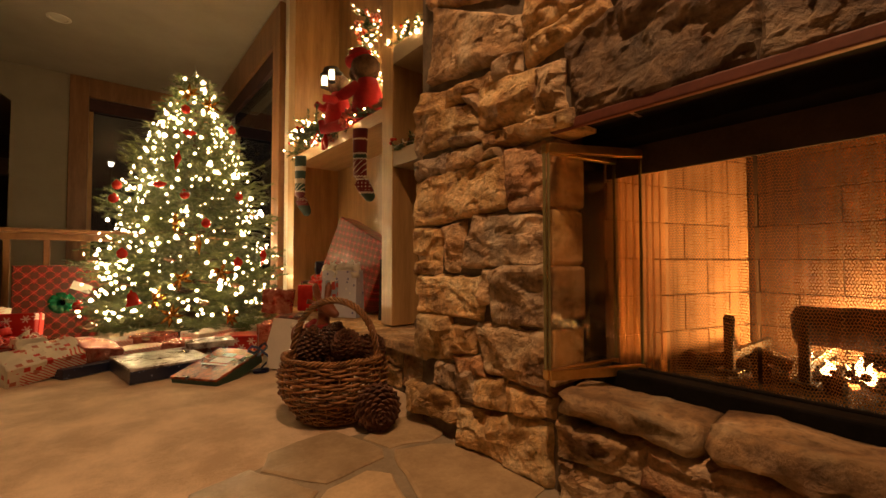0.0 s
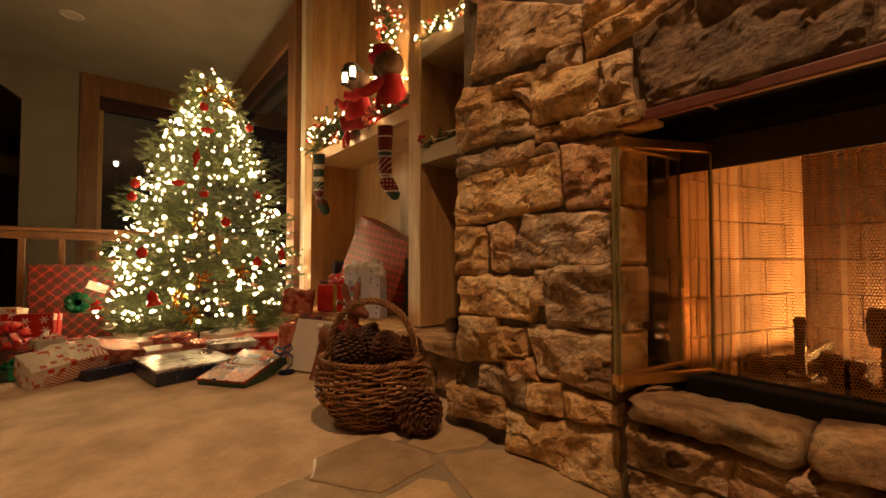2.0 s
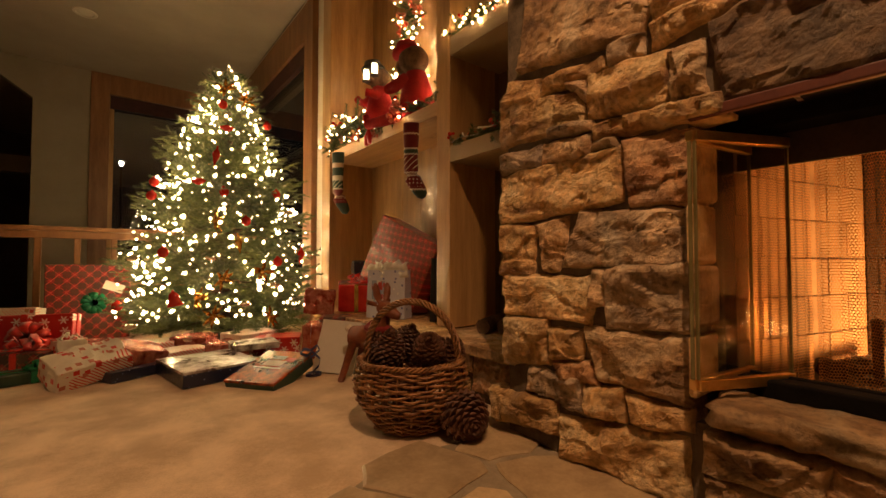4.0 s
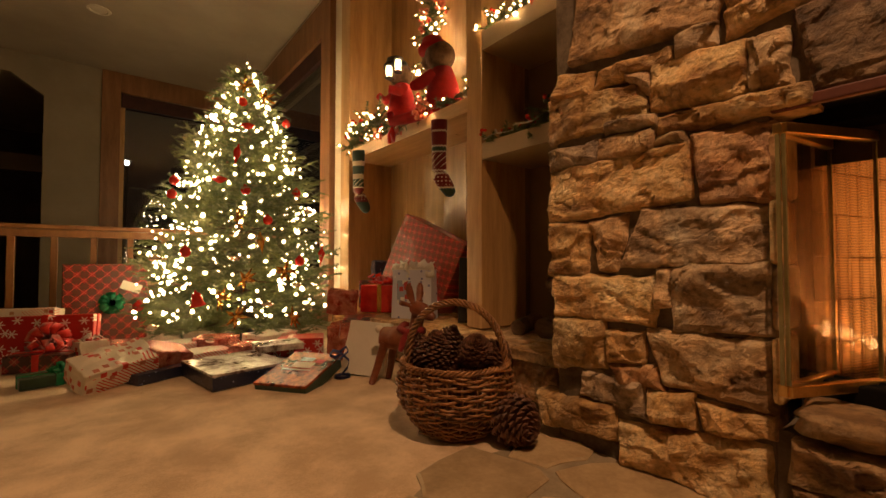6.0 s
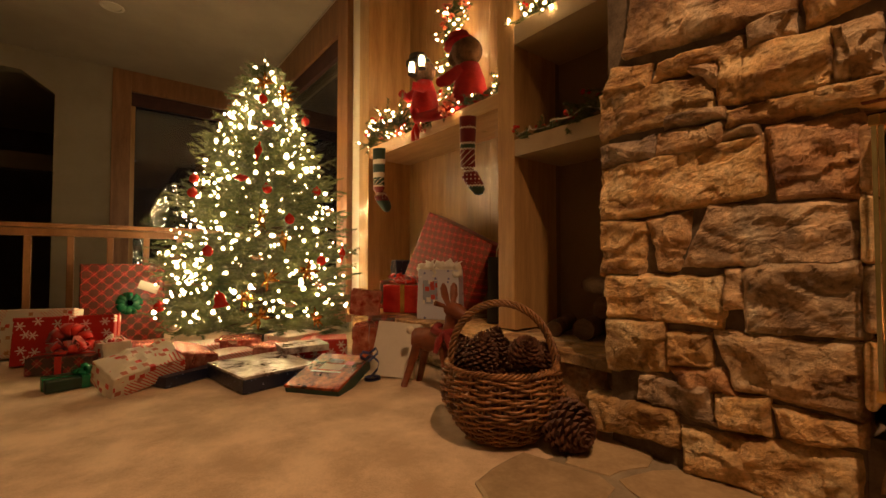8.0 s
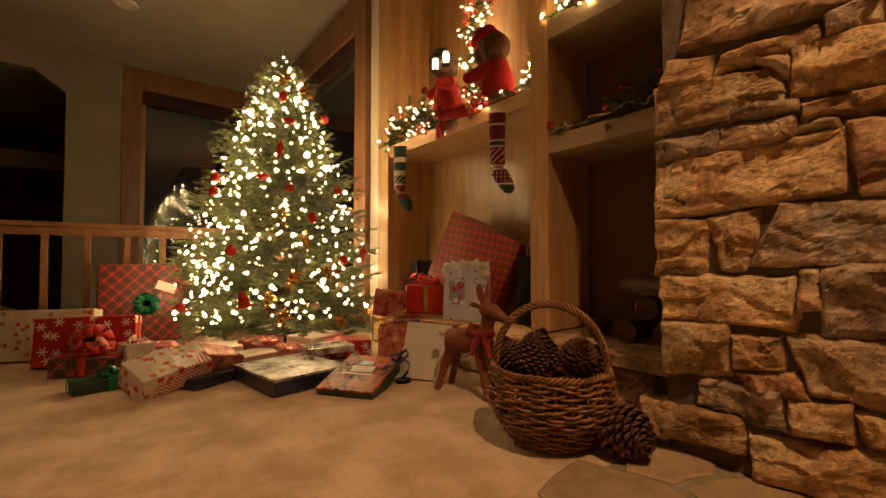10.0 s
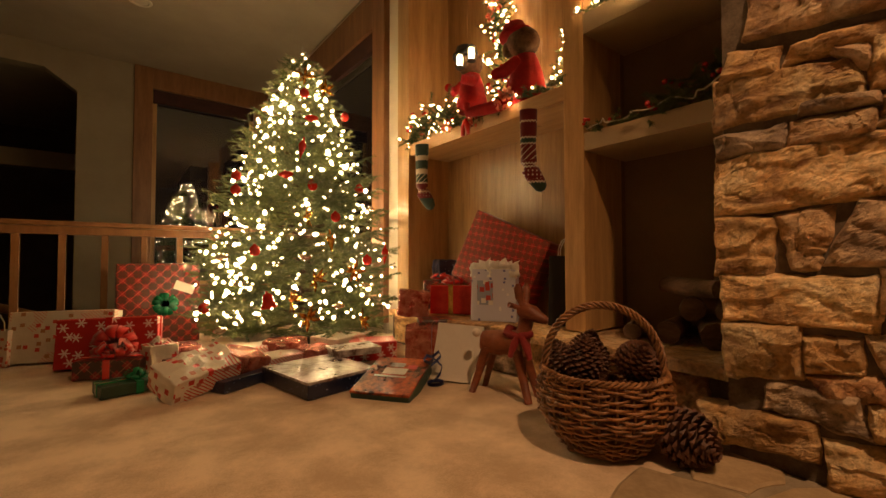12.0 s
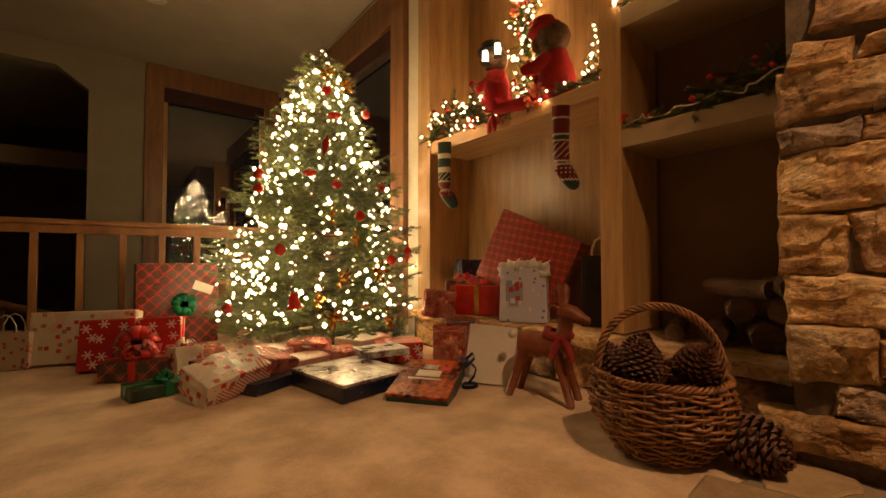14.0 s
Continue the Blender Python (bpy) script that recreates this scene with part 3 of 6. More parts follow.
def brick_wall(a, b, z0, z1, rows, long, material):
    """Firebrick panels in running bond between two plan points, with recessed joints."""
    a, b = Vector(a), Vector(b)
    d = (b - a).normalized()
    inward = Vector((-d.y, d.x))
    total, high = (b - a).length, (z1 - z0) / rows
    for r in range(rows):
        s = -long / 2 if r % 2 else 0.0
        while s < total:
            s0, s1 = max(0, s) + 0.0016, min(total, s + long) - 0.0016
            if s1 - s0 > 0.02:
                bm = bmesh.new()
                m = Matrix(((d.x, inward.x, 0, a.x), (d.y, inward.y, 0, a.y), (0, 0, 1, 0), (0, 0, 0, 1)))
                block(bm, (s0, -0.03, z0 + r * high + 0.0016), (s1, 0.0, z0 + (r + 1) * high - 0.0016), 0.002, m)
                part("brick", bm, material, firebox)
            s += long
    bm = bmesh.new()
    m = Matrix(((d.x, inward.x, 0, a.x), (d.y, inward.y, 0, a.y), (0, 0, 1, 0), (0, 0, 0, 1)))
    block(bm, (0, -0.06, z0), (total, -0.008, z1), 0, m)
    part("joint_bed", bm, SOOT, firebox)


# bricks face the fire: plan points run so that the inner side lies to the left
brick_wall((1.88, 0.53), (1.20, 0.715), 0.26, 1.10, 7, 0.23, FIREBRICK)
# darker bricks at the back: soot, and firelight falloff painted in
brick_wall((1.88, -0.42), (1.88, 0.53), 0.26, 1.10, 7, 0.23, SOOTSHADE)
brick_wall((1.20, -0.60), (1.88, -0.42), 0.26, 1.10, 7, 0.23, FIREBRICK)
box("fire_floor", (1.10, -0.62, 0.20), (1.93, 0.72, 0.288), SOOT, firebox, 0.004, "sooty firebox floor")
box("smoke_hood", (1.20, -0.62, 1.10), (1.95, 0.74, 1.14), SOOT, firebox, 0.004)
box("bottom_frame", (1.085, -0.61, 0.262), (1.143, 0.70, 0.318), SOOTSTEEL, firebox, 0.006, "black steel sill frame")
box("door_track", (1.145, -0.61, 0.285), (1.160, 0.70, 0.322), SOOTSTEEL, firebox, 0.004, "dark steel track")
box("top_frame", (1.10, -0.61, 0.945), (1.20, 0.72, 1.0), SOOTSTEEL, firebox, 0.004, "black steel head frame")
for k, z in enumerate((0.265, 0.44, 0.60, 0.765)):
    box("jamb_stone", (0.962 + 0.008 * (k % 2), 0.722 - 0.006 * (k % 2), z), (1.108, 0.7465, z + 0.158), ROCKS["ybyb"[k]], firebox, 0.012, "firelit rough stone of the jamb")
box("side_frame", (1.110, 0.708, 0.266), (1.198, 0.742, 0.944), SOOTSTEEL, firebox, 0.003, "sooty black steel side frame")
box("screen_valance", (1.195, -0.61, 0.862), (1.205, 0.70, 0.958), SOOTSHADE, firebox, 0.002, "browned steel valance over the screen")
box("lintel", (0.972, -0.72, 0.970), (0.992, 0.74, 0.998), LINTEL, firebox, 0.004, "red oxide steel lintel bar")
box("soffit", (1.005, -0.72, 0.984), (1.099, 0.733, 0.998), SOOTSTEEL, firebox, 0.002, "sooty black soffit plate")


def mesh_material():
    m, n, links, p = shader("woven_steel_mesh")
    where = n.new("ShaderNodeTexCoord")
    split = n.new("ShaderNodeSeparateXYZ")
    links.new(where.outputs["UV"], split.inputs[0])

    def calc(op, a, b=None):
        k = n.new("ShaderNodeMath")
        k.operation = op
        for i, v in enumerate((a, b)):
            if v is not None:
                links.new(v, k.inputs[i]) if hasattr(v, "links") else setattr(k.inputs[i], "default_value", v)
        return k.outputs[0]

    u, v = calc("MULTIPLY", split.outputs[0], 400.0), calc("MULTIPLY", split.outputs[1], 430.0)
    wave = calc("ABSOLUTE", calc("SINE", calc("ADD", u, calc("MULTIPLY", calc("SINE", v), 1.1))))
    rows = calc("ABSOLUTE", calc("SINE", calc("ADD", v, 0.4)))
    wire = calc("LESS_THAN", calc("MULTIPLY", wave, calc("ADD", rows, 0.25)), 0.46)
    p.inputs["Base Color"].default_value = (0.62, 0.34, 0.13, 1)
    p.inputs["Metallic"].default_value, p.inputs["Roughness"].default_value = 0.9, 0.42
    clear = n.new("ShaderNodeBsdfTransparent")
    mix = n.new("ShaderNodeMixShader")
    links.new(wire, mix.inputs[0])
    links.new(clear.outputs[0], mix.inputs[1])
    links.new(p.outputs[0], mix.inputs[2])
    links.new(mix.outputs[0], n["Material Output"].inputs[0])
    return m


MESH = mesh_material()


def mesh_curtain(y0, y1, folds, depth, x=1.25):
    """A hanging fire screen of woven wire, gathered in folds."""
    bm = bmesh.new()
    uv = bm.loops.layers.uv.new("UVMap")
    n, run, rows, last = folds * 10, 0.0, [], None
    for i in range(n + 1):
        s = i / n
        y = y0 + (y1 - y0) * s
        at = Vector((x + depth * math.sin(2 * math.pi * folds * s + 0.7 * math.sin(9 * s)), y, 0))
        run += (at - last).length if last else 0
        last = at
        rows.append((run, bm.verts.new((at.x, y, 0.30)), bm.verts.new((x + (at.x - x) * 0.8, y, 0.935))))
    for a, b in zip(rows, rows[1:]):
        f = bm.faces.new((a[1], b[1], b[2], a[2]))
        f.smooth = True
        for loop, c in zip(f.loops, ((a[0], 0), (b[0], 0), (b[0], 0.635), (a[0], 0.635))):
            loop[uv].uv = c
    return part("mesh_screen", bm, MESH, firebox, "bronze woven wire mesh curtain", True)


mesh_curtain(0.695, 0.555, 7, 0.020)
mesh_curtain(0.545, 0.34, 5, 0.010)
mesh_curtain(0.33, 0.02, 6, 0.012)
mesh_curtain(0.01, -0.58, 8, 0.012)
bm = bmesh.new()
tube(bm, [(1.25, -0.6, 0.938), (1.25, 0.70, 0.938)], 0.005, 8)
part("curtain_rod", bm, BRASS, firebox)


def fire_door(a, b):
    """One leaf of the folding glass door: pane with brass rails, between two plan points."""
    a, b = Vector((*a, 0)), Vector((*b, 0))
    d = (b - a).normalized()
    s = Vector((-d.y, d.x, 0))
    m = Matrix(((d.x, s.x, 0, a.x), (d.y, s.y, 0, a.y), (0, 0, 1, 0), (0, 0, 0, 1)))
    wide = (b - a).length

    def leaf(name, lo, hi, material, bevel, parent, label=""):
        bm = bmesh.new()
        block(bm, lo, hi, bevel, m)
        return part(name, bm, material, parent, label)

    door = leaf("glass_door", (0.004, -0.003, 0.322), (wide - 0.004, 0.003, 0.905), DOORGLASS, 0, firebox, "folding clear glass fire door, standing open")
    door.visible_shadow = False
    leaf("top_rail", (0, -0.009, 0.900), (wide, 0.009, 0.925), BRASS, 0.002, door)
    leaf("bottom_rail", (0, -0.009, 0.302), (wide, 0.009, 0.328), BRASS, 0.002, door)
    leaf("edge_strip", (0, -0.004, 0.328), (0.004, 0.004, 0.900), GLASSEDGE, 0, door)
    leaf("edge_strip", (wide - 0.004, -0.004, 0.328), (wide, 0.004, 0.900), GLASSEDGE, 0, door)


fire_door((1.185, 0.668), (0.908, 0.712))
fire_door((0.912, 0.702), (1.172, 0.582))

# fire: andirons, grate, burning log, ember bed, flames
BARK = surface("charred_bark", (0.012, 0.008, 0.006), (0.06, 0.035, 0.02), 18, 0.85, 90, 0.8, 0.01)
EMBER = glow("embers", (1.0, 0.30, 0.06), 5.0)
FLAME = glow("flame", (1.0, 0.56, 0.22), 12.0)


def rough_log(bm, a, b, r, seed=0.0, sides=14, index=0):
    a, b = Vector(a), Vector(b)
    n = 14
    pts = [a.lerp(b, i / n) for i in range(n + 1)]
    rings = tube(bm, pts, [r * (1 + 0.10 * noise.noise(p * 9 + Vector((seed, 0, 0)))) for p in pts], sides, index=index)
    for ring in rings:
        for v in ring:
            v.co += (v.co - (a + b) / 2).normalized() * 0.010 * noise.noise(v.co * 30 + Vector((seed, 2, 1)))


def andiron(y):
    bm = bmesh.new()
    block(bm, (1.415, y - 0.012, 0.29), (1.44, y + 0.012, 0.436), 0.004)
    block(bm, (1.44, y - 0.010, 0.325), (1.80, y + 0.010, 0.35), 0.003)
    block(bm, (1.39, y - 0.03, 0.285), (1.46, y + 0.03, 0.30), 0.004)
    block(bm, (1.77, y - 0.010, 0.285), (1.79, y + 0.010, 0.33), 0.003)
    turned(bm, [(0.0, 0.432), (0.015, 0.434), (0.016, 0.446), (0.012, 0.454), (0.0, 0.456)], 10, pose(1.4275, y, 0))
    return tagged(part("andiron", bm, BLACK), "black iron firedog standing on the firebox floor", "andiron", "firedogs in the fireplace")


andiron(0.455)
andiron(0.285)


def rubble():
    """Burnt ends, ash and clinker heaped round the firedogs."""
    for k in range(34):
        bm = bmesh.new()
        x, y = random.uniform(1.33, 1.64), random.uniform(-0.30, 0.58)
        r = random.uniform(0.014, 0.034)
        long, a = random.uniform(0.03, 0.09), random.uniform(0, math.pi)
        d = Vector((math.cos(a), math.sin(a), random.uniform(-0.1, 0.25))) * long
        c = Vector((x, y, 0.288 + r * 0.7))
        rough_log(bm, c - d / 2, c + d / 2, r, k * 1.9, 8)
        tagged(part("charred_chunk", bm, BARK), "burnt black chunk of wood lying in the ash", "charcoal", "charred chunks in the fireplace")


rubble()
for k, (a, b, r) in enumerate((((1.60, 0.335, 0.424), (1.59, -0.40, 0.432), 0.060), ((1.66, 0.20, 0.335), (1.65, -0.34, 0.335), 0.042))):
    bm = bmesh.new()
    rough_log(bm, a, b, r, k * 3.0)
    tagged(part("fire_log", bm, BARK), "charred split log burning on the firedogs", "log", "logs in the fireplace")


def ember_bed():
    bm = bmesh.new()
    for k in range(190):
        x, y = random.uniform(1.46, 1.58), random.uniform(-0.38, 0.30)
        r = random.uniform(0.005, 0.013)
        made = bmesh.ops.create_icosphere(bm, subdivisions=1, radius=r, matrix=pose(x, y, 0.29 + r * 0.6 + random.uniform(0, 0.035)))["verts"]
        hot = 1 if random.random() < 0.28 else 0
        for f in {f for v in made for f in v.link_faces}:
            f.material_index = hot
    return tagged(part("ember_bed", bm, [BARK, EMBER]), "glowing orange embers and ash under the logs", "embers", kind="stuff")


ember_bed()


def flame(x, y, z, high, wide, seed):
    bm = bmesh.new()
    n, sides, rings = 9, 8, []
    for i in range(n + 1):
        s = i / n
        r = wide * (math.sin(math.pi * min(1, 0.18 + s * 0.82)) ** 1.2 + 0.02) * (1 - 0.45 * s)
        sway = Vector((noise.noise(Vector((seed, s * 2.2, 0))), noise.noise(Vector((s * 2.2, seed, 5))), 0)) * 0.35 * high * s
        rings.append([bm.verts.new(Vector((x + 0.5 * r * math.cos(2 * math.pi * k / sides), y + r * math.sin(2 * math.pi * k / sides), z + high * s)) + sway) for k in range(sides)])
    for a, b in zip(rings, rings[1:]):
        for k in range(sides):
            bm.faces.new((a[k], a[(k + 1) % sides], b[(k + 1) % sides], b[k])).smooth = True
    return tagged(part("flame", bm, FLAME), "small yellow flame licking round the log", "flame", "flames of the log fire")


for k in range(28):
    flame(random.uniform(1.48, 1.53), 0.285 - 0.02 * k + random.uniform(-0.01, 0.01), 0.305, random.uniform(0.02, 0.075), random.uniform(0.009, 0.018), k * 1.7)

# ---- tree, greenery and lights ----
NEEDLE = surface("fir_needles", (0.022, 0.044, 0.010), (0.15, 0.165, 0.042), 9, 0.5, 60, 0.0, spread=0.25)
BRANCHWOOD = surface("twig_bark", (0.05, 0.03, 0.018), (0.10, 0.065, 0.04), 20, 0.85, 90, 0.4)
BULB = glow("warm_white_bulb", (1.0, 0.66, 0.31), 118.0)
FAIRY = glow("garland_bulb", (1.0, 0.62, 0.27), 95.0)
RED = surface("red_glass", (0.38, 0.016, 0.012), (0.52, 0.035, 0.025), 10, 0.12, 80, 0.0, coat=0.6)
GOLD = surface("gold_foil", (0.62, 0.36, 0.07), (0.85, 0.55, 0.16), 18, 0.25, 90, 0.2, metal=0.9)
SILVER = surface("silver_glass", (0.62, 0.56, 0.48), (0.85, 0.78, 0.68), 10, 0.10, 80, 0.0, metal=0.9)
rng = np.random.default_rng(7)


def needle_mesh(name, twigs, length, width, gap, turns, material, parent=None, label="", flat=0.55):
    """One mesh of narrow needles set along twigs, each twig a pair of points."""
    starts, dirs = [], []
    for a, b in twigs:
        a, b = np.array(a), np.array(b)
        long = float(np.linalg.norm(b - a))
        k = max(2, int(long / gap))
        s = (np.arange(k)[:, None] + rng.random((k, turns))) / k
        d = (b - a) / max(long, 1e-6)
        side = np.cross(d, (0.0, 0.0, 1.0))
        side = side / max(np.linalg.norm(side), 1e-6)
        up = np.cross(side, d)
        ang = rng.random((k, turns)) * 2 * np.pi
        out = np.cos(ang)[..., None] * side + flat * np.sin(ang)[..., None] * up
        dr = 0.75 * d + out
        starts.append((a + s[..., None] * (b - a)).reshape(-1, 3))
        dirs.append((dr / np.linalg.norm(dr, axis=-1, keepdims=True)).reshape(-1, 3))
    p, d = np.concatenate(starts), np.concatenate(dirs)
    n = len(p)
    w = np.cross(d, rng.normal(size=(n, 3)))
    w = w / np.linalg.norm(w, axis=1, keepdims=True) * width / 2
    tip = p + d * length * (0.75 + 0.5 * rng.random((n, 1)))
    verts = np.stack([p - w, p + w, tip], 1).reshape(-1, 3)
    me = bpy.data.meshes.new(name)
    me.from_pydata(verts.tolist(), [], np.arange(3 * n).reshape(-1, 3).tolist())
    me.materials.append(material)
    ob = new(name, me)
    if parent:
        ob.parent = parent
    if label:
        ob["label"] = label
    return ob


def bulb_mesh(name, places, radius, material, parent, label):
    bm = bmesh.new()
    for p in places:
        bmesh.ops.create_icosphere(bm, subdivisions=1, radius=radius * random.choice((0.42, 0.5, 0.5, 0.6, 0.7, 0.85, 1.0, 1.35)), matrix=pose(*p))
    ob = part(name, bm, material, parent, label, True)
    ob["kind"] = "stuff"
    return ob


LEVELS = (0.08, 0.2, 0.67, 1.2, 1.55, 2.0, 2.2)
GIRTH = (0.62, 0.72, 0.69, 0.47, 0.33, 0.135, 0.015)


def fir_tree(x0, y0):
    tree = new("christmas_tree")
    tree.location = (x0, y0, FLOOR)
    tree.scale = (1.035, 1.035, 1.055)
    tagged(tree, "tall green fir hung with warm white lights and ornaments", "christmas tree")
    bm = bmesh.new()
    tube(bm, [(0, 0, 0.0), (0, 0, 0.8), (0.005, 0, 1.6), (0, 0, 2.2)], [0.035, 0.028, 0.016, 0.004], 8)
    part("trunk", bm, BRANCHWOOD, tree)
    bm = bmesh.new()
    turned(bm, [(0.20, 0.0), (0.20, 0.03), (0.06, 0.06), (0.05, 0.14), (0.0, 0.14)], 16)
    part("stand", bm, BLACK, tree)
    twigs, wood = [], bmesh.new()
    count = 300
    for i in range(count):
        u = i / count
        z = 0.13 + 2.01 * (1 - (1 - u) ** 0.78)
        ang = i * 2.39996 + random.uniform(-0.25, 0.25)
        long = float(np.interp(z, LEVELS, GIRTH)) * random.uniform(0.72, 1.12)
        out = Vector((math.cos(ang), math.sin(ang), 0))
        side = Vector((-out.y, out.x, 0))
        droop = -0.26 if z < 0.45 else -0.16 if z < 0.8 else 0.05 + 0.25 * (z - 0.8)

        def spot(s):
            return Vector((0, 0, z)) + out * long * s + Vector((0, 0, long * (droop * s + 0.22 * s * s)))

        steps = max(3, int(long / 0.055))
        tube(wood, [spot(0), spot(0.5), spot(0.97)], [0.006, 0.004, 0.0015], 4)
        for k in range(1, steps + 1):
            s = k / steps
            p, q = spot((k - 1) / steps), spot(s)
            if s > 0.25:
                twigs.append((p, q))
                reach = 0.05 + 0.36 * long * (1.08 - s) + 0.04 * random.random()
                for sign in (-1, 1):
                    tip = q + (out * 0.75 + side * sign * 0.85).normalized() * reach + Vector((0, 0, reach * random.uniform(-0.25, 0.35)))
                    twigs.append((q, tip))
                    if reach > 0.11:
                        m = q.lerp(tip, 0.5)
                        twigs.append((m, m + (out + side * sign * 0.1).normalized() * reach * 0.5 + Vector((0, 0, random.uniform(-0.02, 0.03)))))
    twigs.append((Vector((0, 0, 2.05)), Vector((0, 0, 2.26))))
    part("branchwork", wood, BRANCHWOOD, tree)
    needle_mesh("crown", twigs, 0.026, 0.0032, 0.0075, 5, NEEDLE, tree, "dense dark green needles")
    places = []
    while len(places) < 780:
        z = random.uniform(0.14, 2.12)
        r = float(np.interp(z, LEVELS, GIRTH))
        if random.random() < (r + 0.12) / 0.85:
            a, k = random.uniform(0, 2 * math.pi), random.uniform(0.62, 1.03)
            places.append((r * k * math.cos(a), r * k * math.sin(a), z + 0.05 * k))
    places.append((0, 0, 2.20))
    bulb_mesh("light_string", places, 0.0106, BULB, tree, "glowing warm white mini bulbs")
    wire = bmesh.new()
    for turn in range(9):
        z0 = 0.2 + turn * 0.22
        ring = []
        for k in range(28):
            a = 2 * math.pi * k / 28
            z = z0 + 0.22 * k / 28
            r = 0.88 * float(np.interp(z, LEVELS, GIRTH))
            ring.append((r * math.cos(a), r * math.sin(a), z + 0.02 * math.sin(5 * a)))
        tube(wire, ring, 0.0018, 4)
    part("light_cord", wire, NEEDLE, tree, "thin green wire of the lights")
    return tree


fir_tree(0.595, 4.26)

HANG = "ornaments hung on the tree"


def ornament(kind, place):
    bm = bmesh.new()
    if kind == "ball":
        turned(bm, [(0, -0.034), (0.016, -0.031), (0.029, -0.019), (0.034, 0), (0.029, 0.019), (0.016, 0.031), (0.008, 0.034), (0.008, 0.041), (0, 0.042)], 14)
        name, mt, label = "bauble", RED, "shiny red glass bauble hanging in the tree"
    elif kind == "disc":
        turned(bm, [(0, -0.028), (0.02, -0.022), (0.048, -0.004), (0.050, 0.002), (0.03, 0.014), (0.012, 0.024), (0, 0.034)], 16)
        name, mt, label = "bauble", RED, "flattened red glass bauble hanging in the tree"
    elif kind in ("spindle", "goldsp"):
        turned(bm, [(0, -0.085), (0.006, -0.06), (0.020, -0.015), (0.028, 0.01), (0.020, 0.032), (0.007, 0.05), (0.006, 0.07), (0, 0.072)], 12)
        name, mt, label = "finial_ornament", RED if kind == "spindle" else GOLD, ("long red" if kind == "spindle" else "long gold") + " glass drop hanging in the tree"
    elif kind == "clear":
        turned(bm, [(0, -0.022), (0.018, -0.018), (0.040, -0.006), (0.042, 0.006), (0.018, 0.018), (0, 0.026)], 14)
        name, mt, label = "bauble", SILVER, "silvered glass bauble hanging in the tree"
    elif kind == "bell":
        turned(bm, [(0.052, -0.045), (0.046, -0.040), (0.034, -0.02), (0.031, 0.015), (0.024, 0.034), (0.008, 0.042), (0.006, 0.055), (0, 0.056)], 16)
        name, mt, label = "bell_ornament", RED, "red bell ornament hanging in the tree"
    else:
        for k in range(6):
            a = k * math.pi / 3 + random.random()
            petal = [(0, 0, 0), (0.026 * math.cos(a - 0.4), -0.012, 0.026 * math.sin(a - 0.4)), (0.058 * math.cos(a), -0.020, 0.058 * math.sin(a)), (0.026 * math.cos(a + 0.4), -0.012, 0.026 * math.sin(a + 0.4))]
            f = [bm.verts.new(p) for p in petal]
            g = [bm.verts.new((p[0], p[1] + 0.003, p[2])) for p in petal]
            bm.faces.new(f), bm.faces.new(g[::-1])
            for i in range(4):
                j = (i + 1) % 4
                bm.faces.new((f[i], g[i], g[j], f[j]))
        turned(bm, [(0, -0.012), (0.010, -0.008), (0.012, 0.004), (0, 0.01)], 8)
        name, mt, label = "flower_ornament", GOLD, "gold foil poinsettia ornament clipped to the tree"
    ob = part(name, bm, mt, smooth=kind != "flower")
    ob.location = place
    if name == "flower_ornament":
        ob.scale = (1.45, 1.45, 1.45)
    ob.rotation_euler = (random.uniform(-0.2, 0.2), random.uniform(-0.2, 0.2), random.uniform(-0.5, 0.9))
    return tagged(ob, label, "ornament", HANG)


for spot_at in ((0.04, 3.92, 1.08), (0.45, 3.62, 1.11), (0.84, 3.72, 1.14), (0.79, 3.49, 0.61), (0.83, 3.95, 1.74), (0.48, 3.87, 1.82), (0.09, 3.61, 0.67), (-0.14, 3.89, 0.31), (0.06, 4.00, 1.19), (0.58, 3.54, 0.90),):
    ornament("ball", spot_at)
for spot_at in ((0.30, 3.70, 1.18), (0.49, 3.76, 1.61),):
    ornament("disc", spot_at)
for spot_at in ((0.41, 3.71, 1.38), (1.01, 3.63, 0.66),):
    ornament("spindle", spot_at)
for spot_at in ((0.52, 3.48, 0.74),):
    ornament("goldsp", spot_at)
for spot_at in ((0.94, 3.73, 1.00), (0.35, 3.47, 0.63), (0.55, 3.42, 0.32), (-0.06, 3.77, 0.63), (-0.07, 3.76, 0.18), (0.24, 3.56, 0.09), (0.76, 3.46, 0.44),):
    ornament("clear", spot_at)
for spot_at in ((0.15, 3.54, 0.37),):
    ornament("bell", spot_at)
for spot_at in ((0.36, 3.44, 0.25), (0.27, 3.48, 0.37), (0.72, 3.43, 0.22), (0.41, 3.45, 0.49), (0.67, 3.45, 0.54), (0.38, 3.55, 0.89), (0.51, 3.95, 1.98), (0.66, 3.94, 1.91),):
    ornament("bow", spot_at)

# ---- stair railing ----
rail = new("stair_railing")
tagged(rail, "golden-brown wood railing with square balusters at the floor edge", "railing")
box("handrail", (-3.9, 5.04, 0.868), (1.24, 5.125, 0.905), RAILWOOD, rail, 0.008)
box("under_rail", (-3.9, 5.062, 0.805), (1.24, 5.102, 0.866), RAILWOOD, rail, 0.003)
box("bottom_rail", (-3.9, 5.062, 0.03), (1.24, 5.102, 0.075), RAILWOOD, rail, 0.003)
for k in range(22):
    x = -1.147 + 0.2485 * (k - 11)
    if x < 1.2:
        box("baluster", (x - 0.022, 5.058, FLOOR), (x + 0.022, 5.106, 0.805), RAILWOOD, rail, 0.003)


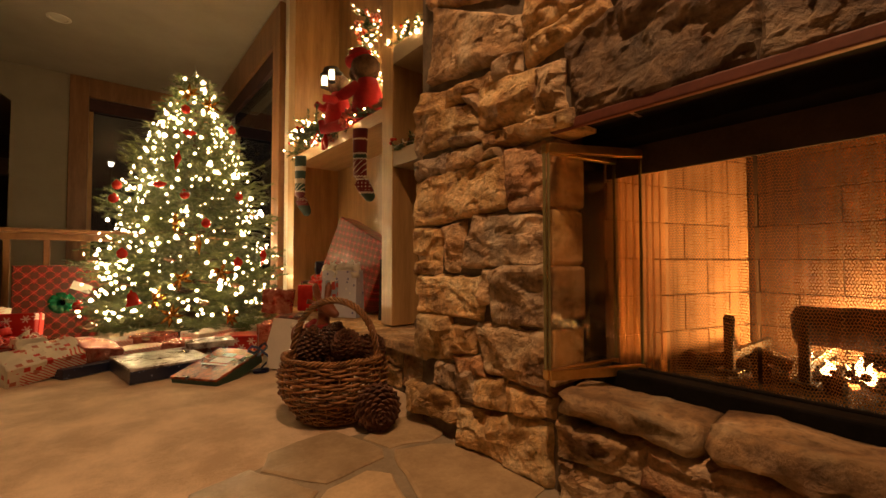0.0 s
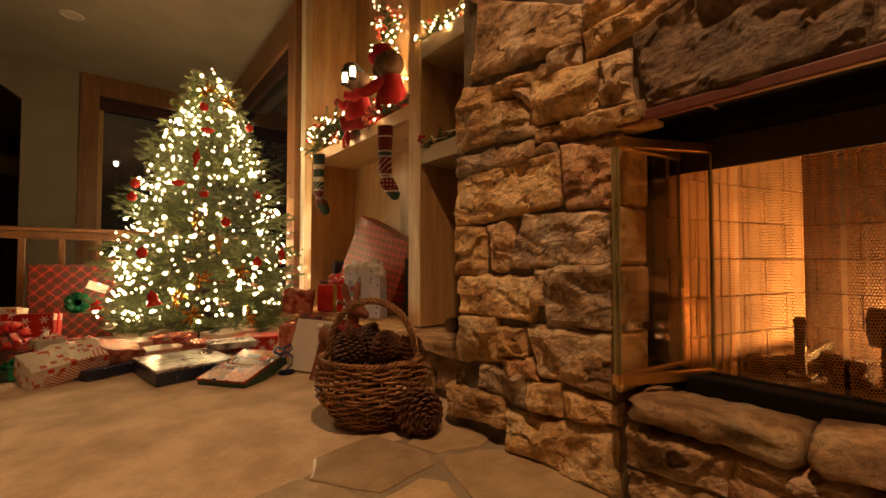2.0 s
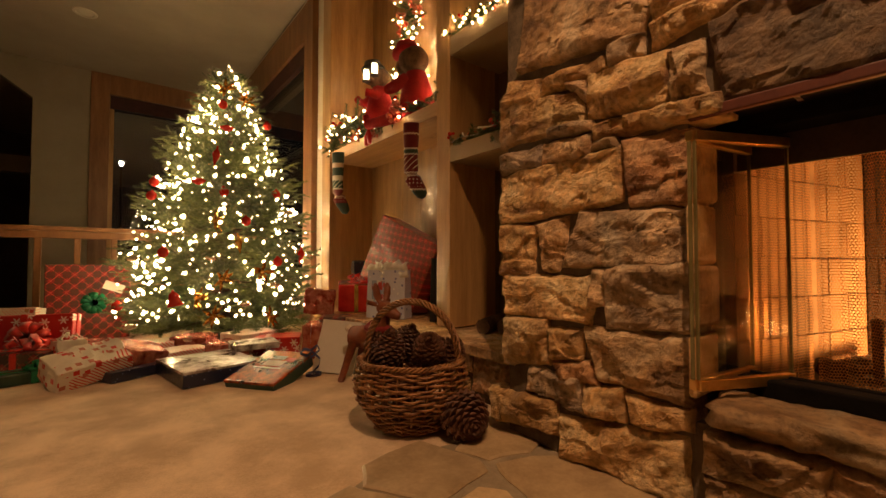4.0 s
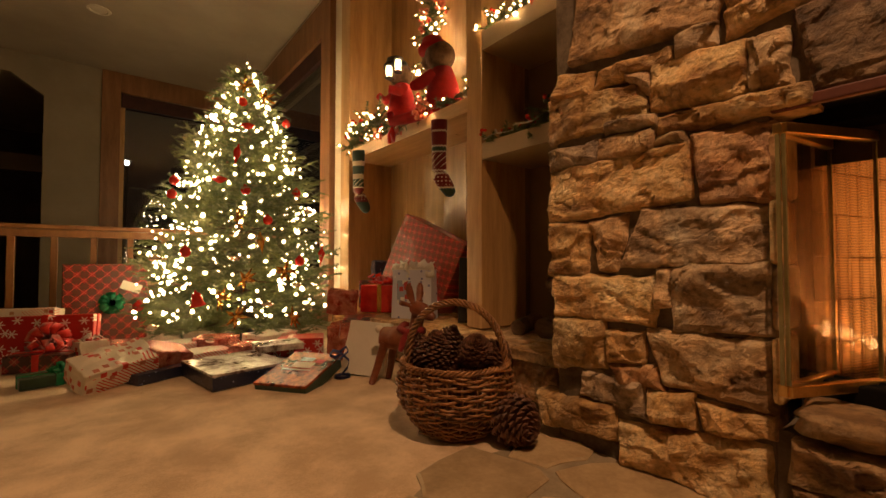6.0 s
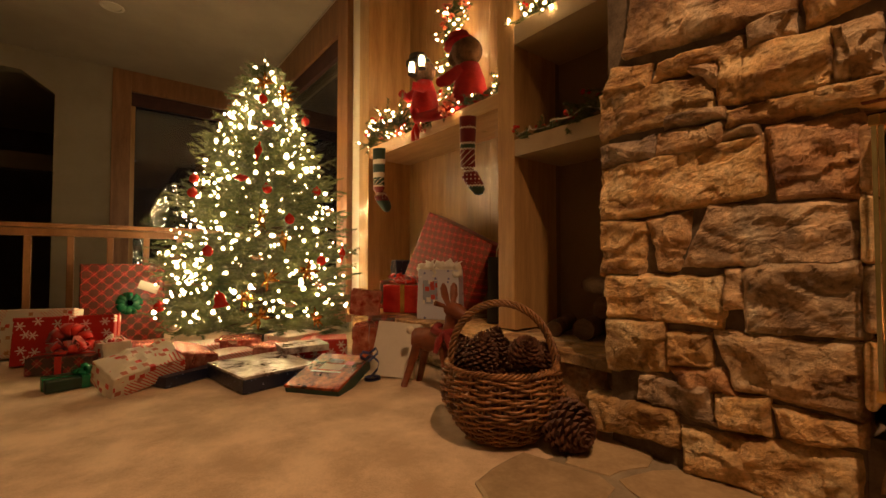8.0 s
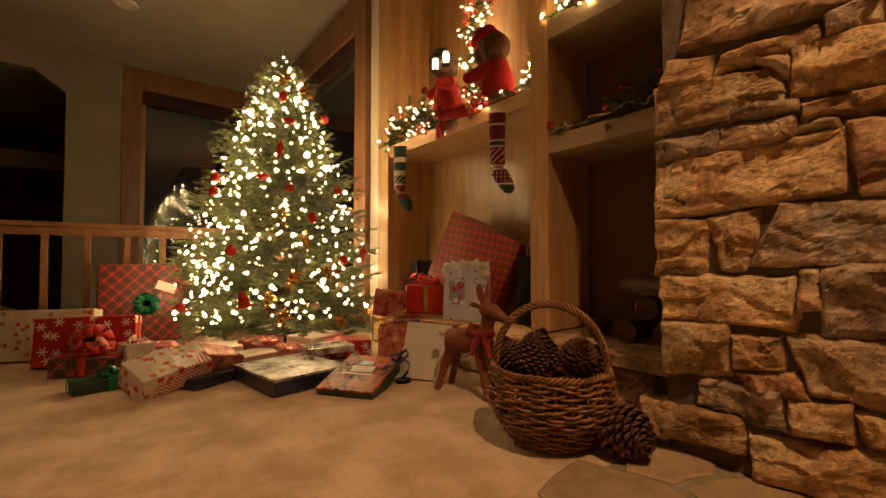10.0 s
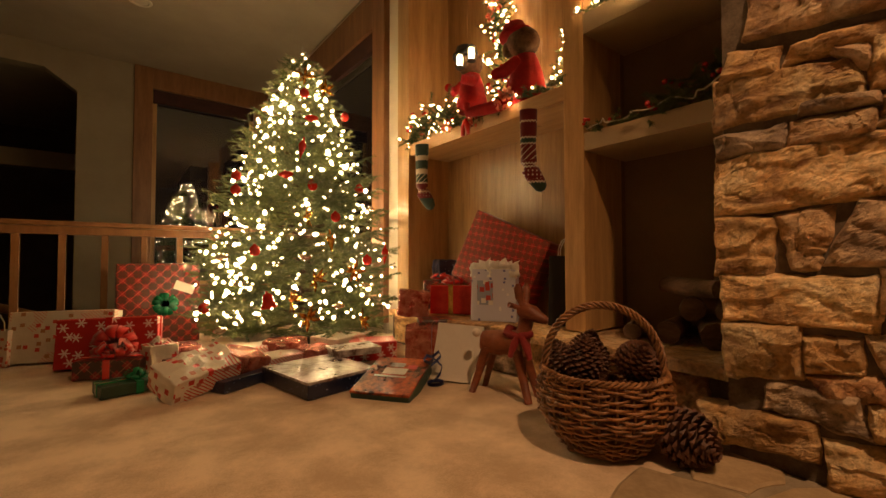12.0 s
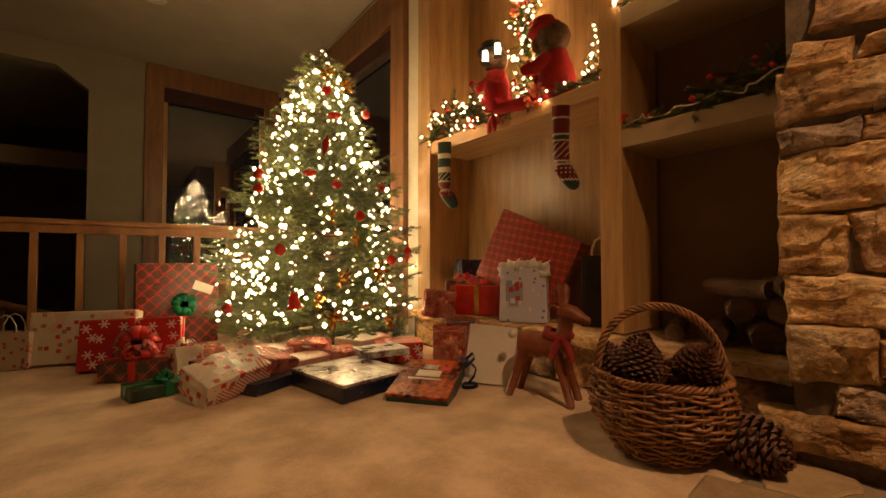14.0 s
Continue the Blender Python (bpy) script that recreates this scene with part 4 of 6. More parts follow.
def sloped_rail():
    bm = bmesh.new()
    tube(bm, [(-3.0, 5.75, 0.85), (-0.55, 5.75, -0.05)], 0.035, 8)
    ob = tagged(part("stair_handrail", bm, RAILWOOD), "round wood handrail sloping down the stairwell", "handrail")
    for k in range(4):
        x = -2.8 + 0.7 * k
        z = 0.85 - 0.9 * (x + 3.0) / 2.45
        box("post", (x - 0.02, 5.73, -1.13), (x + 0.02, 5.77, z), RAILWOOD, ob, 0.003)
    return ob


sloped_rail()

# ---- basket and cones ----
WICKER = surface("brown_wicker", (0.10, 0.036, 0.012), (0.42, 0.20, 0.078), 22, 0.4, 140, 0.4, 0.003, vary=0.10)
CONE = surface("pine_cone_scale", (0.038, 0.013, 0.007), (0.175, 0.07, 0.035), 26, 0.6, 160, 0.4, 0.002)


def wicker_basket(x0, y0):
    basket = new("wicker_basket")
    basket.location = (x0, y0, FLOOR)
    basket.rotation_euler = (0, 0, radians(-54))
    tagged(basket, "round brown wicker basket with arched handle, full of pine cones", "basket")
    prof_z = (0.0, 0.055, 0.12, 0.185, 0.255)
    prof_r = (0.130, 0.170, 0.210, 0.219, 0.200)
    stakes = 26
    for k in range(stakes):
        a = 2 * math.pi * k / stakes
        pts = []
        for j in range(9):
            z = 0.01 + 0.245 * j / 8
            r = float(np.interp(z, prof_z, prof_r))
            pts.append((r * math.cos(a), r * math.sin(a), z))
        bm = bmesh.new()
        tube(bm, pts, 0.0045, 5)
        part("stake", bm, WICKER, basket)
    rows = 22
    for j in range(rows):
        z = 0.012 + 0.232 * j / (rows - 1)
        r = float(np.interp(z, prof_z, prof_r))
        bm = bmesh.new()
        pts, n = [], stakes * 4
        for i in range(n):
            a = 2 * math.pi * i / n
            weave = 0.0088 * math.cos(a * stakes / 2 + (math.pi if j % 2 else 0))
            rr = r + weave + 0.003 * noise.noise(Vector((a * 3, j * 2.1, 0)))
            pts.append((rr * math.cos(a), rr * math.sin(a), z + 0.010 * noise.noise(Vector((math.cos(a) * 2.6, math.sin(a) * 2.6, j * 1.3)))))
        tube(bm, pts, [0.0046 * (1 + 0.22 * noise.noise(Vector((i * 0.11, j * 3.0, 5)))) for i in range(n)], 5, closed=True)
        part("weaver", bm, WICKER, basket)

    def braid(name, path, radius, thick, strands, twist, closed):
        for s in range(strands):
            bm = bmesh.new()
            pts = []
            n = len(path)
            for i, (p, u, v) in enumerate(path):
                a = twist * 2 * math.pi * i / n + 2 * math.pi * s / strands
                pts.append(Vector(p) + radius * (math.cos(a) * Vector(u) + math.sin(a) * Vector(v)))
            tube(bm, pts, thick, 5, closed=closed)
            part(name, bm, WICKER, basket)

    rim = [((0.203 * math.cos(a), 0.203 * math.sin(a), 0.258 + 0.006 * noise.noise(Vector((math.cos(a) * 3, math.sin(a) * 3, 2)))), (math.cos(a), math.sin(a), 0), (0, 0, 1)) for a in [2 * math.pi * i / 150 for i in range(150)]]
    braid("rim_strand", rim, 0.0075, 0.0048, 3, 22, True)
    arch = []
    for i in range(90):
        a = math.pi * i / 89
        arch.append(((0.194 * math.cos(a), 0.0, 0.225 + 0.255 * math.sin(a) ** 0.8), (math.cos(a), 0, math.sin(a)), (0, 1, 0)))
    braid("handle_strand", arch, 0.0105, 0.0052, 4, 8, False)
    bm = bmesh.new()
    turned(bm, [(0.0, 0.002), (0.132, 0.002), (0.136, 0.014), (0.0, 0.014)], 26)
    part("base", bm, WICKER, basket)
    return basket


wicker_basket(0.762, 1.692)


def pine_cone_mesh(long, wide):
    """A big open cone: scales in spiral rows about z."""
    bm = bmesh.new()
    turned(bm, [(0.0, 0.0), (wide * 0.22, long * 0.1), (wide * 0.25, long * 0.5), (wide * 0.1, long * 0.9), (0.0, long)], 8)
    n = 130
    for i in range(n):
        s = i / n
        z = long * (0.03 + 0.94 * s)
        a = i * 2.39996
        r = wide / 2 * math.sin(math.pi * min(1.0, 0.16 + 0.78 * s + 0.05)) ** 0.75
        out, side, up = Vector((math.cos(a), math.sin(a), 0)), Vector((-math.sin(a), math.cos(a), 0)), Vector((0, 0, 1))
        w = wide * 0.105 * (0.6 + 0.5 * math.sin(math.pi * s))
        tip = out * r + up * (z + long * (0.07 - 0.02 * s))
        root = out * r * 0.30 + up * (z - long * 0.03)
        th = up * long * 0.022
        vs = [bm.verts.new(p) for p in (root - side * w * 0.4, root + side * w * 0.4, tip + side * w - out * r * 0.12, tip + out * r * 0.06 - th, tip - side * w - out * r * 0.12, tip - out * r * 0.02 + th * 1.6)]
        for f in ((0, 1, 5), (1, 2, 5), (4, 0, 5), (2, 3, 5), (3, 4, 5), (0, 4, 3), (0, 3, 2), (0, 2, 1)):
            bm.faces.new([vs[k] for k in f])
    me = bpy.data.meshes.new("pine_cone")
    bm.to_mesh(me)
    bm.free()
    me.materials.append(CONE)
    return me


cone_mesh = pine_cone_mesh(0.155, 0.125)


def pine_cone(m, label):
    ob = new("pine_cone", cone_mesh)
    ob.matrix_basis = m
    return tagged(ob, label, "pine cone", "big pine cones")


pine_cone(on_floor(0.825, 1.438, 0.084, 96, 0, -20) @ Matrix.Diagonal((1.42, 1.42, 1.22, 1)) @ pose(0, 0, -0.075), "large open brown pine cone lying beside the basket")
for x, y, z, rx, rz in ((0.655, 1.68, 0.215, 4, 20), (0.775, 1.585, 0.255, 48, -35), (0.84, 1.66, 0.225, 60, 30), (0.80, 1.72, 0.20, 20, 160), (0.71, 1.78, 0.19, -20, 40), (0.86, 1.60, 0.19, 30, 10), (0.75, 1.66, 0.12, 60, 200), (0.68, 1.60, 0.15, 70, 120), (0.77, 1.69, 0.15, 95, -60), (0.74, 1.60, 0.17, 80, -40), (0.73, 1.75, 0.23, 30, 80)):
    pine_cone(pose(x + 0.014, y + 0.027, z + FLOOR + 0.01, rx, 0, rz), "large brown pine cone heaped in the wicker basket")

# ---- wooden reindeer ----
DEERWOOD = surface("stained_red_wood", (0.14, 0.034, 0.013), (0.26, 0.075, 0.028), 8, 0.5, 50, 0.25, 0.003, (1, 1, 2.5))
SCARF = surface("red_cloth", (0.17, 0.010, 0.010), (0.28, 0.025, 0.02), 20, 0.9, 220, 0.5, 0.003)
FLUFF = surface("white_fluff", (0.6, 0.52, 0.42), (0.78, 0.70, 0.58), 40, 0.95, 240, 0.6, 0.006)


def reindeer():
    bm = bmesh.new()
    rough_log(bm, (-0.11, 0, 0.235), (0.10, 0, 0.255), 0.060, 2.0, 12)
    tube(bm, [(0.085, 0, 0.26), (0.105, 0, 0.33), (0.115, 0, 0.375)], [0.042, 0.034, 0.034], 10)
    tube(bm, [(0.075, 0, 0.40), (0.105, 0, 0.402), (0.145, 0, 0.395), (0.185, 0, 0.375), (0.212, 0, 0.368), (0.22, 0, 0.367)], [0.022, 0.042, 0.038, 0.026, 0.019, 0.008], 10)
    for x, y, lean, out in ((-0.08, 0.035, -0.08, 0.03), (-0.08, -0.035, -0.07, -0.03), (0.08, 0.035, 0.06, 0.03), (0.08, -0.035, 0.075, -0.03)):
        tube(bm, [(x, y, 0.22), (x + lean * 0.5, y + out * 0.5, 0.11), (x + lean, y + out, 0.0)], [0.026, 0.021, 0.018], 8)
    for s in (-1, 1):
        tube(bm, [(0.10, 0.02 * s, 0.43), (0.095, 0.035 * s, 0.47), (0.09, 0.042 * s, 0.51), (0.09, 0.043 * s, 0.53)], [0.012, 0.020, 0.018, 0.006], 8)
        tube(bm, [(0.085, 0.03 * s, 0.42), (0.065, 0.075 * s, 0.435)], [0.012, 0.014], 6)
    tube(bm, [(0.02, 0, 0.315), (0.03, 0.04, 0.30), (0.10, 0.055, 0.285), (0.13, 0, 0.30), (0.10, -0.055, 0.285), (0.03, -0.04, 0.30)], 0.02, 7, closed=True, index=1)
    for s in (-1, 1):
        tube(bm, [(0.10, -0.05, 0.30), (0.12 + 0.03 * s, -0.075, 0.26), (0.12 + 0.05 * s, -0.08, 0.20)], [0.012, 0.02, 0.012], 6, index=1)
    bmesh.ops.create_icosphere(bm, subdivisions=2, radius=0.022, matrix=pose(-0.165, 0, 0.275))
    for f in bm.faces:
        if f.calc_center_median().x < -0.142:
            f.material_index = 2
    ob = part("wooden_reindeer", bm, [DEERWOOD, SCARF, FLUFF], smooth=True)
    ob.matrix_basis = on_floor(0.895, 2.285, 0.0, 0, 0, -76)
    return tagged(ob, "small reddish carved wood reindeer with a red scarf on the carpet", "figurine")


reindeer()

# ---- firewood in the niche ----
FIREWOOD = surface("split_firewood", (0.06, 0.034, 0.02), (0.22, 0.13, 0.075), 14, 0.85, 90, 0.7, 0.008, (1, 0.3, 1))
for k, (a, b, r) in enumerate((((1.37, 1.55, 0.29), (1.62, 1.66, 0.30), 0.058), ((1.36, 1.74, 0.285), (1.64, 1.80, 0.285), 0.052), ((1.35, 1.90, 0.27), (1.60, 1.98, 0.28), 0.040), ((1.37, 1.64, 0.395), (1.62, 1.74, 0.385), 0.050), ((1.36, 1.50, 0.40), (1.60, 1.52, 0.41), 0.048), ((1.38, 1.54, 0.485), (1.52, 1.82, 0.49), 0.040), ((1.34, 1.46, 0.50), (1.58, 1.60, 0.50), 0.042))):
    bm = bmesh.new()
    rough_log(bm, a, b, r, k * 2.3, 9)
    tagged(part("firewood_log", bm, FIREWOOD), "split log stacked in the dark niche beside the chimney", "log", "firewood logs in the niche")

# ---- wrapped presents ----
def pattern_shader(name, rough=0.35, coat=0.3):
    m, n, links, p = shader(name)
    where = n.new("ShaderNodeTexCoord")
    mapping = n.new("ShaderNodeMapping")
    links.new(where.outputs["Object"], mapping.inputs[0])
    p.inputs["Roughness"].default_value, p.inputs["Coat Weight"].default_value = rough, coat
    wrinkle = node(n, "ShaderNodeTexNoise", Scale=26.0, Detail=4.0)
    links.new(where.outputs["Object"], wrinkle.inputs["Vector"])
    rel = node(n, "ShaderNodeBump", Strength=0.35, Distance=0.006)
    links.new(wrinkle.outputs[0], rel.inputs["Height"])
    links.new(rel.outputs[0], p.inputs["Normal"])
    return m, n, links, p, mapping


def mixed(n, links, fac, a, b):
    k = n.new("ShaderNodeMix")
    k.data_type = "RGBA"
    for i, v in ((0, fac), (6, a), (7, b)):
        if isinstance(v, tuple):
            k.inputs[i].default_value = (*v, 1)
        elif isinstance(v, float):
            k.inputs[i].default_value = v
        else:
            links.new(v, k.inputs[i])
    return k.outputs[2]


def stripes_of(n, links, mapping, axis, count, width, shift=0.0):
    """1 on thin bands across one axis of the mapping, else 0."""
    split = n.new("ShaderNodeSeparateXYZ")
    links.new(mapping.outputs[0], split.inputs[0])
    a, b, c = n.new("ShaderNodeMath"), n.new("ShaderNodeMath"), n.new("ShaderNodeMath")
    a.operation, b.operation, c.operation = "MULTIPLY_ADD", "FRACT", "LESS_THAN"
    a.inputs[1].default_value, a.inputs[2].default_value, c.inputs[1].default_value = count, shift, width
    links.new(split.outputs[axis], a.inputs[0])
    links.new(a.outputs[0], b.inputs[0])
    links.new(b.outputs[0], c.inputs[0])
    return c.outputs[0]


def plaid(name, base, band, line, size=0.06, turn=45.0, flat=False):
    """Tartan paper: broad darker bands and thin pale lines both ways."""
    m, n, links, p, mapping = pattern_shader(name)
    mapping.inputs["Rotation"].default_value = (0, 0, radians(turn)) if flat else (0, radians(turn), 0)
    across = 1 if flat else 2
    col = mixed(n, links, stripes_of(n, links, mapping, 0, 1 / size, 0.45), base, band)
    col = mixed(n, links, stripes_of(n, links, mapping, across, 1 / size, 0.45), col, band)
    col = mixed(n, links, stripes_of(n, links, mapping, 0, 1 / size, 0.035, 0.3), col, line)
    col = mixed(n, links, stripes_of(n, links, mapping, across, 1 / size, 0.05, 0.3), col, line)
    links.new(col, p.inputs["Base Color"])
    return m


def motif(name, base, spot, second, scale=22.0, size=0.32, stripe=None, rough=0.4):
    """Printed paper: scattered small motifs in two colours, with optional slanting stripes."""
    m, n, links, p, mapping = pattern_shader(name, rough)
    vor = node(n, "ShaderNodeTexVoronoi", Scale=scale)
    links.new(mapping.outputs[0], vor.inputs["Vector"])
    vor.distance = "CHEBYCHEV"
    near = n.new("ShaderNodeMath")
    near.operation = "LESS_THAN"
    near.inputs[1].default_value = size
    links.new(vor.outputs["Distance"], near.inputs[0])
    split = n.new("ShaderNodeSeparateColor")
    links.new(vor.outputs["Color"], split.inputs[0])
    pick = n.new("ShaderNodeMath")
    pick.operation = "GREATER_THAN"
    pick.inputs[1].default_value = 0.5
    links.new(split.outputs[0], pick.inputs[0])
    col = base
    if stripe:
        slant = n.new("ShaderNodeMapping")
        slant.inputs["Rotation"].default_value = (radians(35), radians(35), radians(35))
        links.new(mapping.outputs[0], slant.inputs[0])
        on = stripes_of(n, links, slant, 0, 75.0, 0.4)
        zone = node(n, "ShaderNodeTexNoise", Scale=3.0)
        links.new(mapping.outputs[0], zone.inputs["Vector"])
        gate, both = n.new("ShaderNodeMath"), n.new("ShaderNodeMath")
        gate.operation, both.operation = "GREATER_THAN", "MULTIPLY"
        gate.inputs[1].default_value = 0.5
        links.new(zone.outputs[0], gate.inputs[0])
        links.new(gate.outputs[0], both.inputs[0])
        links.new(on, both.inputs[1])
        col = mixed(n, links, both.outputs[0], base, stripe)
    links.new(mixed(n, links, near.outputs[0], col, mixed(n, links, pick.outputs[0], spot, second)), p.inputs["Base Color"])
    return m


def snowflakes(name, base, flake):
    """Printed paper with six-armed flakes of two sizes scattered over the front."""
    m, n, links, p, mapping = pattern_shader(name, 0.35)
    split, flat = n.new("ShaderNodeSeparateXYZ"), n.new("ShaderNodeCombineXYZ")
    links.new(mapping.outputs[0], split.inputs[0])
    links.new(split.outputs[0], flat.inputs[0])
    links.new(split.outputs[2], flat.inputs[1])
    vor = node(n, "ShaderNodeTexVoronoi", Scale=13.0, Randomness=0.75)
    vor.voronoi_dimensions = "2D"
    links.new(flat.outputs[0], vor.inputs["Vector"])
    away = n.new("ShaderNodeVectorMath")
    away.operation = "SUBTRACT"
    links.new(flat.outputs[0], away.inputs[0])
    links.new(vor.outputs["Position"], away.inputs[1])
    turn = n.new("ShaderNodeSeparateXYZ")
    links.new(away.outputs[0], turn.inputs[0])

    def calc(op, a, b):
        k = n.new("ShaderNodeMath")
        k.operation = op
        for i, v in enumerate((a, b)):
            if isinstance(v, float):
                k.inputs[i].default_value = v
            else:
                links.new(v, k.inputs[i])
        return k.outputs[0]

    arms = calc("ABSOLUTE", calc("COSINE", calc("MULTIPLY", calc("ARCTAN2", turn.outputs[1], turn.outputs[0]), 3.0), 0.0), 0.0)
    reach = calc("MULTIPLY_ADD", calc("POWER", arms, 3.0), 0.27)
    reach.node.inputs[2].default_value = 0.10
    on = calc("LESS_THAN", vor.outputs["Distance"], reach)
    links.new(mixed(n, links, on, base, flake), p.inputs["Base Color"])
    return m


RIBBON = surface("red_satin", (0.50, 0.012, 0.010), (0.68, 0.03, 0.02), 12, 0.25, 90, 0.1, sheen=0.3)
GREENRIB = surface("green_satin", (0.008, 0.12, 0.05), (0.015, 0.22, 0.09), 12, 0.25, 90, 0.1)
BLUERIB = surface("blue_ribbon", (0.015, 0.025, 0.12), (0.03, 0.05, 0.22), 12, 0.3, 90, 0.1)
KRAFTCORD = surface("paper_cord", (0.55, 0.48, 0.38), (0.68, 0.6, 0.48), 20, 0.8, 120, 0.2)
TISSUE = surface("white_tissue", (0.72, 0.68, 0.62), (0.82, 0.78, 0.72), 12, 0.8, 70, 0.5, 0.01)
RED_PLAID = plaid("red_plaid_paper", (0.24, 0.012, 0.010), (0.085, 0.024, 0.012), (0.72, 0.10, 0.07), 0.066)
BIG_PLAID = plaid("tartan_paper", (0.42, 0.022, 0.018), (0.22, 0.04, 0.022), (0.66, 0.13, 0.08), 0.050, 12)
DARK_PLAID = plaid("dark_tartan_paper", (0.24, 0.012, 0.012), (0.05, 0.015, 0.012), (0.35, 0.16, 0.10), 0.07, 45)
CANDY = motif("candy_paper", (0.70, 0.64, 0.54), (0.55, 0.03, 0.025), (0.45, 0.14, 0.09), 21, 0.27, (0.60, 0.05, 0.04), 0.3)
WHITEP = motif("white_print_paper", (0.62, 0.56, 0.46), (0.55, 0.05, 0.04), (0.40, 0.20, 0.10), 22, 0.25, (0.60, 0.30, 0.22))
SNOWRED = snowflakes("red_snowflake_paper", (0.46, 0.012, 0.012), (0.80, 0.68, 0.62))
BAGPRINT = motif("dotted_bag_paper", (0.55, 0.46, 0.37), (0.50, 0.08, 0.05), (0.40, 0.10, 0.06), 34, 0.27)
FOIL = surface("red_foil_paper", (0.36, 0.03, 0.022), (0.74, 0.34, 0.24), 13, 0.16, 34, 1.0, 0.03, metal=0.6)
STRIPED = motif("striped_paper", (0.65, 0.58, 0.50), (0.6, 0.05, 0.04), (0.6, 0.05, 0.04), 12, 0.10, (0.60, 0.04, 0.035))
NAVY = motif("navy_starry_card", (0.012, 0.018, 0.05), (0.30, 0.36, 0.50), (0.10, 0.14, 0.28), 46, 0.14)
SNOWLID = surface("snow_scene_card", (0.13, 0.09, 0.08), (0.66, 0.63, 0.62), 9, 0.22, 40, 0.0, spread=0.13)
FIRELID = surface("dark_red_card", (0.04, 0.010, 0.008), (0.55, 0.10, 0.03), 10, 0.25, 40, 0.0, spread=0.15)
DARKGREEN = surface("dark_green_card", (0.010, 0.03, 0.018), (0.02, 0.06, 0.035), 10, 0.4, 60, 0.1)
PLAIN = surface("plain_white_card", (0.66, 0.61, 0.54), (0.74, 0.69, 0.61), 4, 0.35, 60, 0.1)
BLUESNOW = motif("blue_snow_bag_paper", (0.60, 0.60, 0.72), (0.78, 0.76, 0.80), (0.16, 0.17, 0.40), 24, 0.17)
GIFTS = "presents round the tree"


def bow(parent, at, radius, material, loops=13):
    """A ribbon rosette of rounded loops."""
    bm = bmesh.new()
    for k in range(loops):
        a = 2 * math.pi * k / loops + random.uniform(-0.2, 0.2)
        lift = random.uniform(0.2, 1.0)
        o = Vector((math.cos(a), math.sin(a), 0))
        s = Vector((-o.y, o.x, 0)) * radius * 0.22
        pts = [Vector((0, 0, 0)), o * radius * 0.6 + Vector((0, 0, radius * lift)), o * radius + Vector((0, 0, radius * lift * 0.55)), o * radius * 0.7 + Vector((0, 0, radius * 0.05)), Vector((0, 0, 0.002))]
        rows = [(bm.verts.new(p - s * (0.04 if i in (0, 4) else 1)), bm.verts.new(p + s * (0.04 if i in (0, 4) else 1))) for i, p in enumerate(pts)]
        for p, q in zip(rows, rows[1:]):
            bm.faces.new((p[0], p[1], q[1], q[0])).smooth = True
    bmesh.ops.remove_doubles(bm, verts=bm.verts[:], dist=radius * 0.03)
    bmesh.ops.solidify(bm, geom=bm.faces[:], thickness=0.0012)
    ob = part("bow", bm, material, parent)
    ob.location = at
    return ob


def gift(size, m, paper, label, ribbon=None, bow_size=0.0, bow_at=None, lid=None, bow_mat=None, crumple=0.0035):
    """A wrapped box: paper body with creased edges, folded ends, ribbon bands and bow as parts."""
    w, d, h = size
    bm = bmesh.new()
    block(bm, (-w / 2, -d / 2, 0), (w / 2, d / 2, h), min(size) * 0.05)
    bmesh.ops.subdivide_edges(bm, edges=[e for e in bm.edges if e.calc_length() > 0.06], cuts=8 if crumple > 0.005 else 3, use_grid_fill=True)
    for v in bm.verts:
        fold = 1 - 2 * abs(noise.noise(v.co * 22 + m.translation * 3))
        v.co += Vector((noise.noise(v.co * 14 + m.translation), noise.noise(v.co * 13 - m.translation), noise.noise(v.co * 15 + Vector((4, 4, 4))))) * crumple + v.co.normalized() * (crumple - 0.0035) * 0.5 * fold
    low = min(v.co.z for v in bm.verts)
    for v in bm.verts:
        v.co.z -= low
    ob = part("present", bm, paper)
    ob.matrix_basis = m
    tagged(ob, label, "present", GIFTS)
    if lid:
        box("lid", (-w / 2 - 0.002, -d / 2 - 0.002, h - 0.006), (w / 2 + 0.002, d / 2 + 0.002, h + 0.008), lid, ob, 0.002, "glossy printed picture lid")
    if ribbon:
        bm = bmesh.new()
        r = 0.016
        block(bm, (-w / 2 - 0.005, -r, 0.001), (w / 2 + 0.005, r, h + 0.006), 0.001)
        part("ribbon_band", bm, ribbon, ob)
        bm = bmesh.new()
        block(bm, (-r, -d / 2 - 0.0055, 0.0015), (r, d / 2 + 0.0055, h + 0.0065), 0.001)
        part("ribbon_band", bm, ribbon, ob)
    if bow_size:
        made = bow(ob, bow_at or (0, 0, h + 0.005), bow_size, bow_mat or ribbon or RIBBON)
        if bow_at and bow_at[1] < 0:
            made.rotation_euler = (radians(82), 0, 0)
    return ob


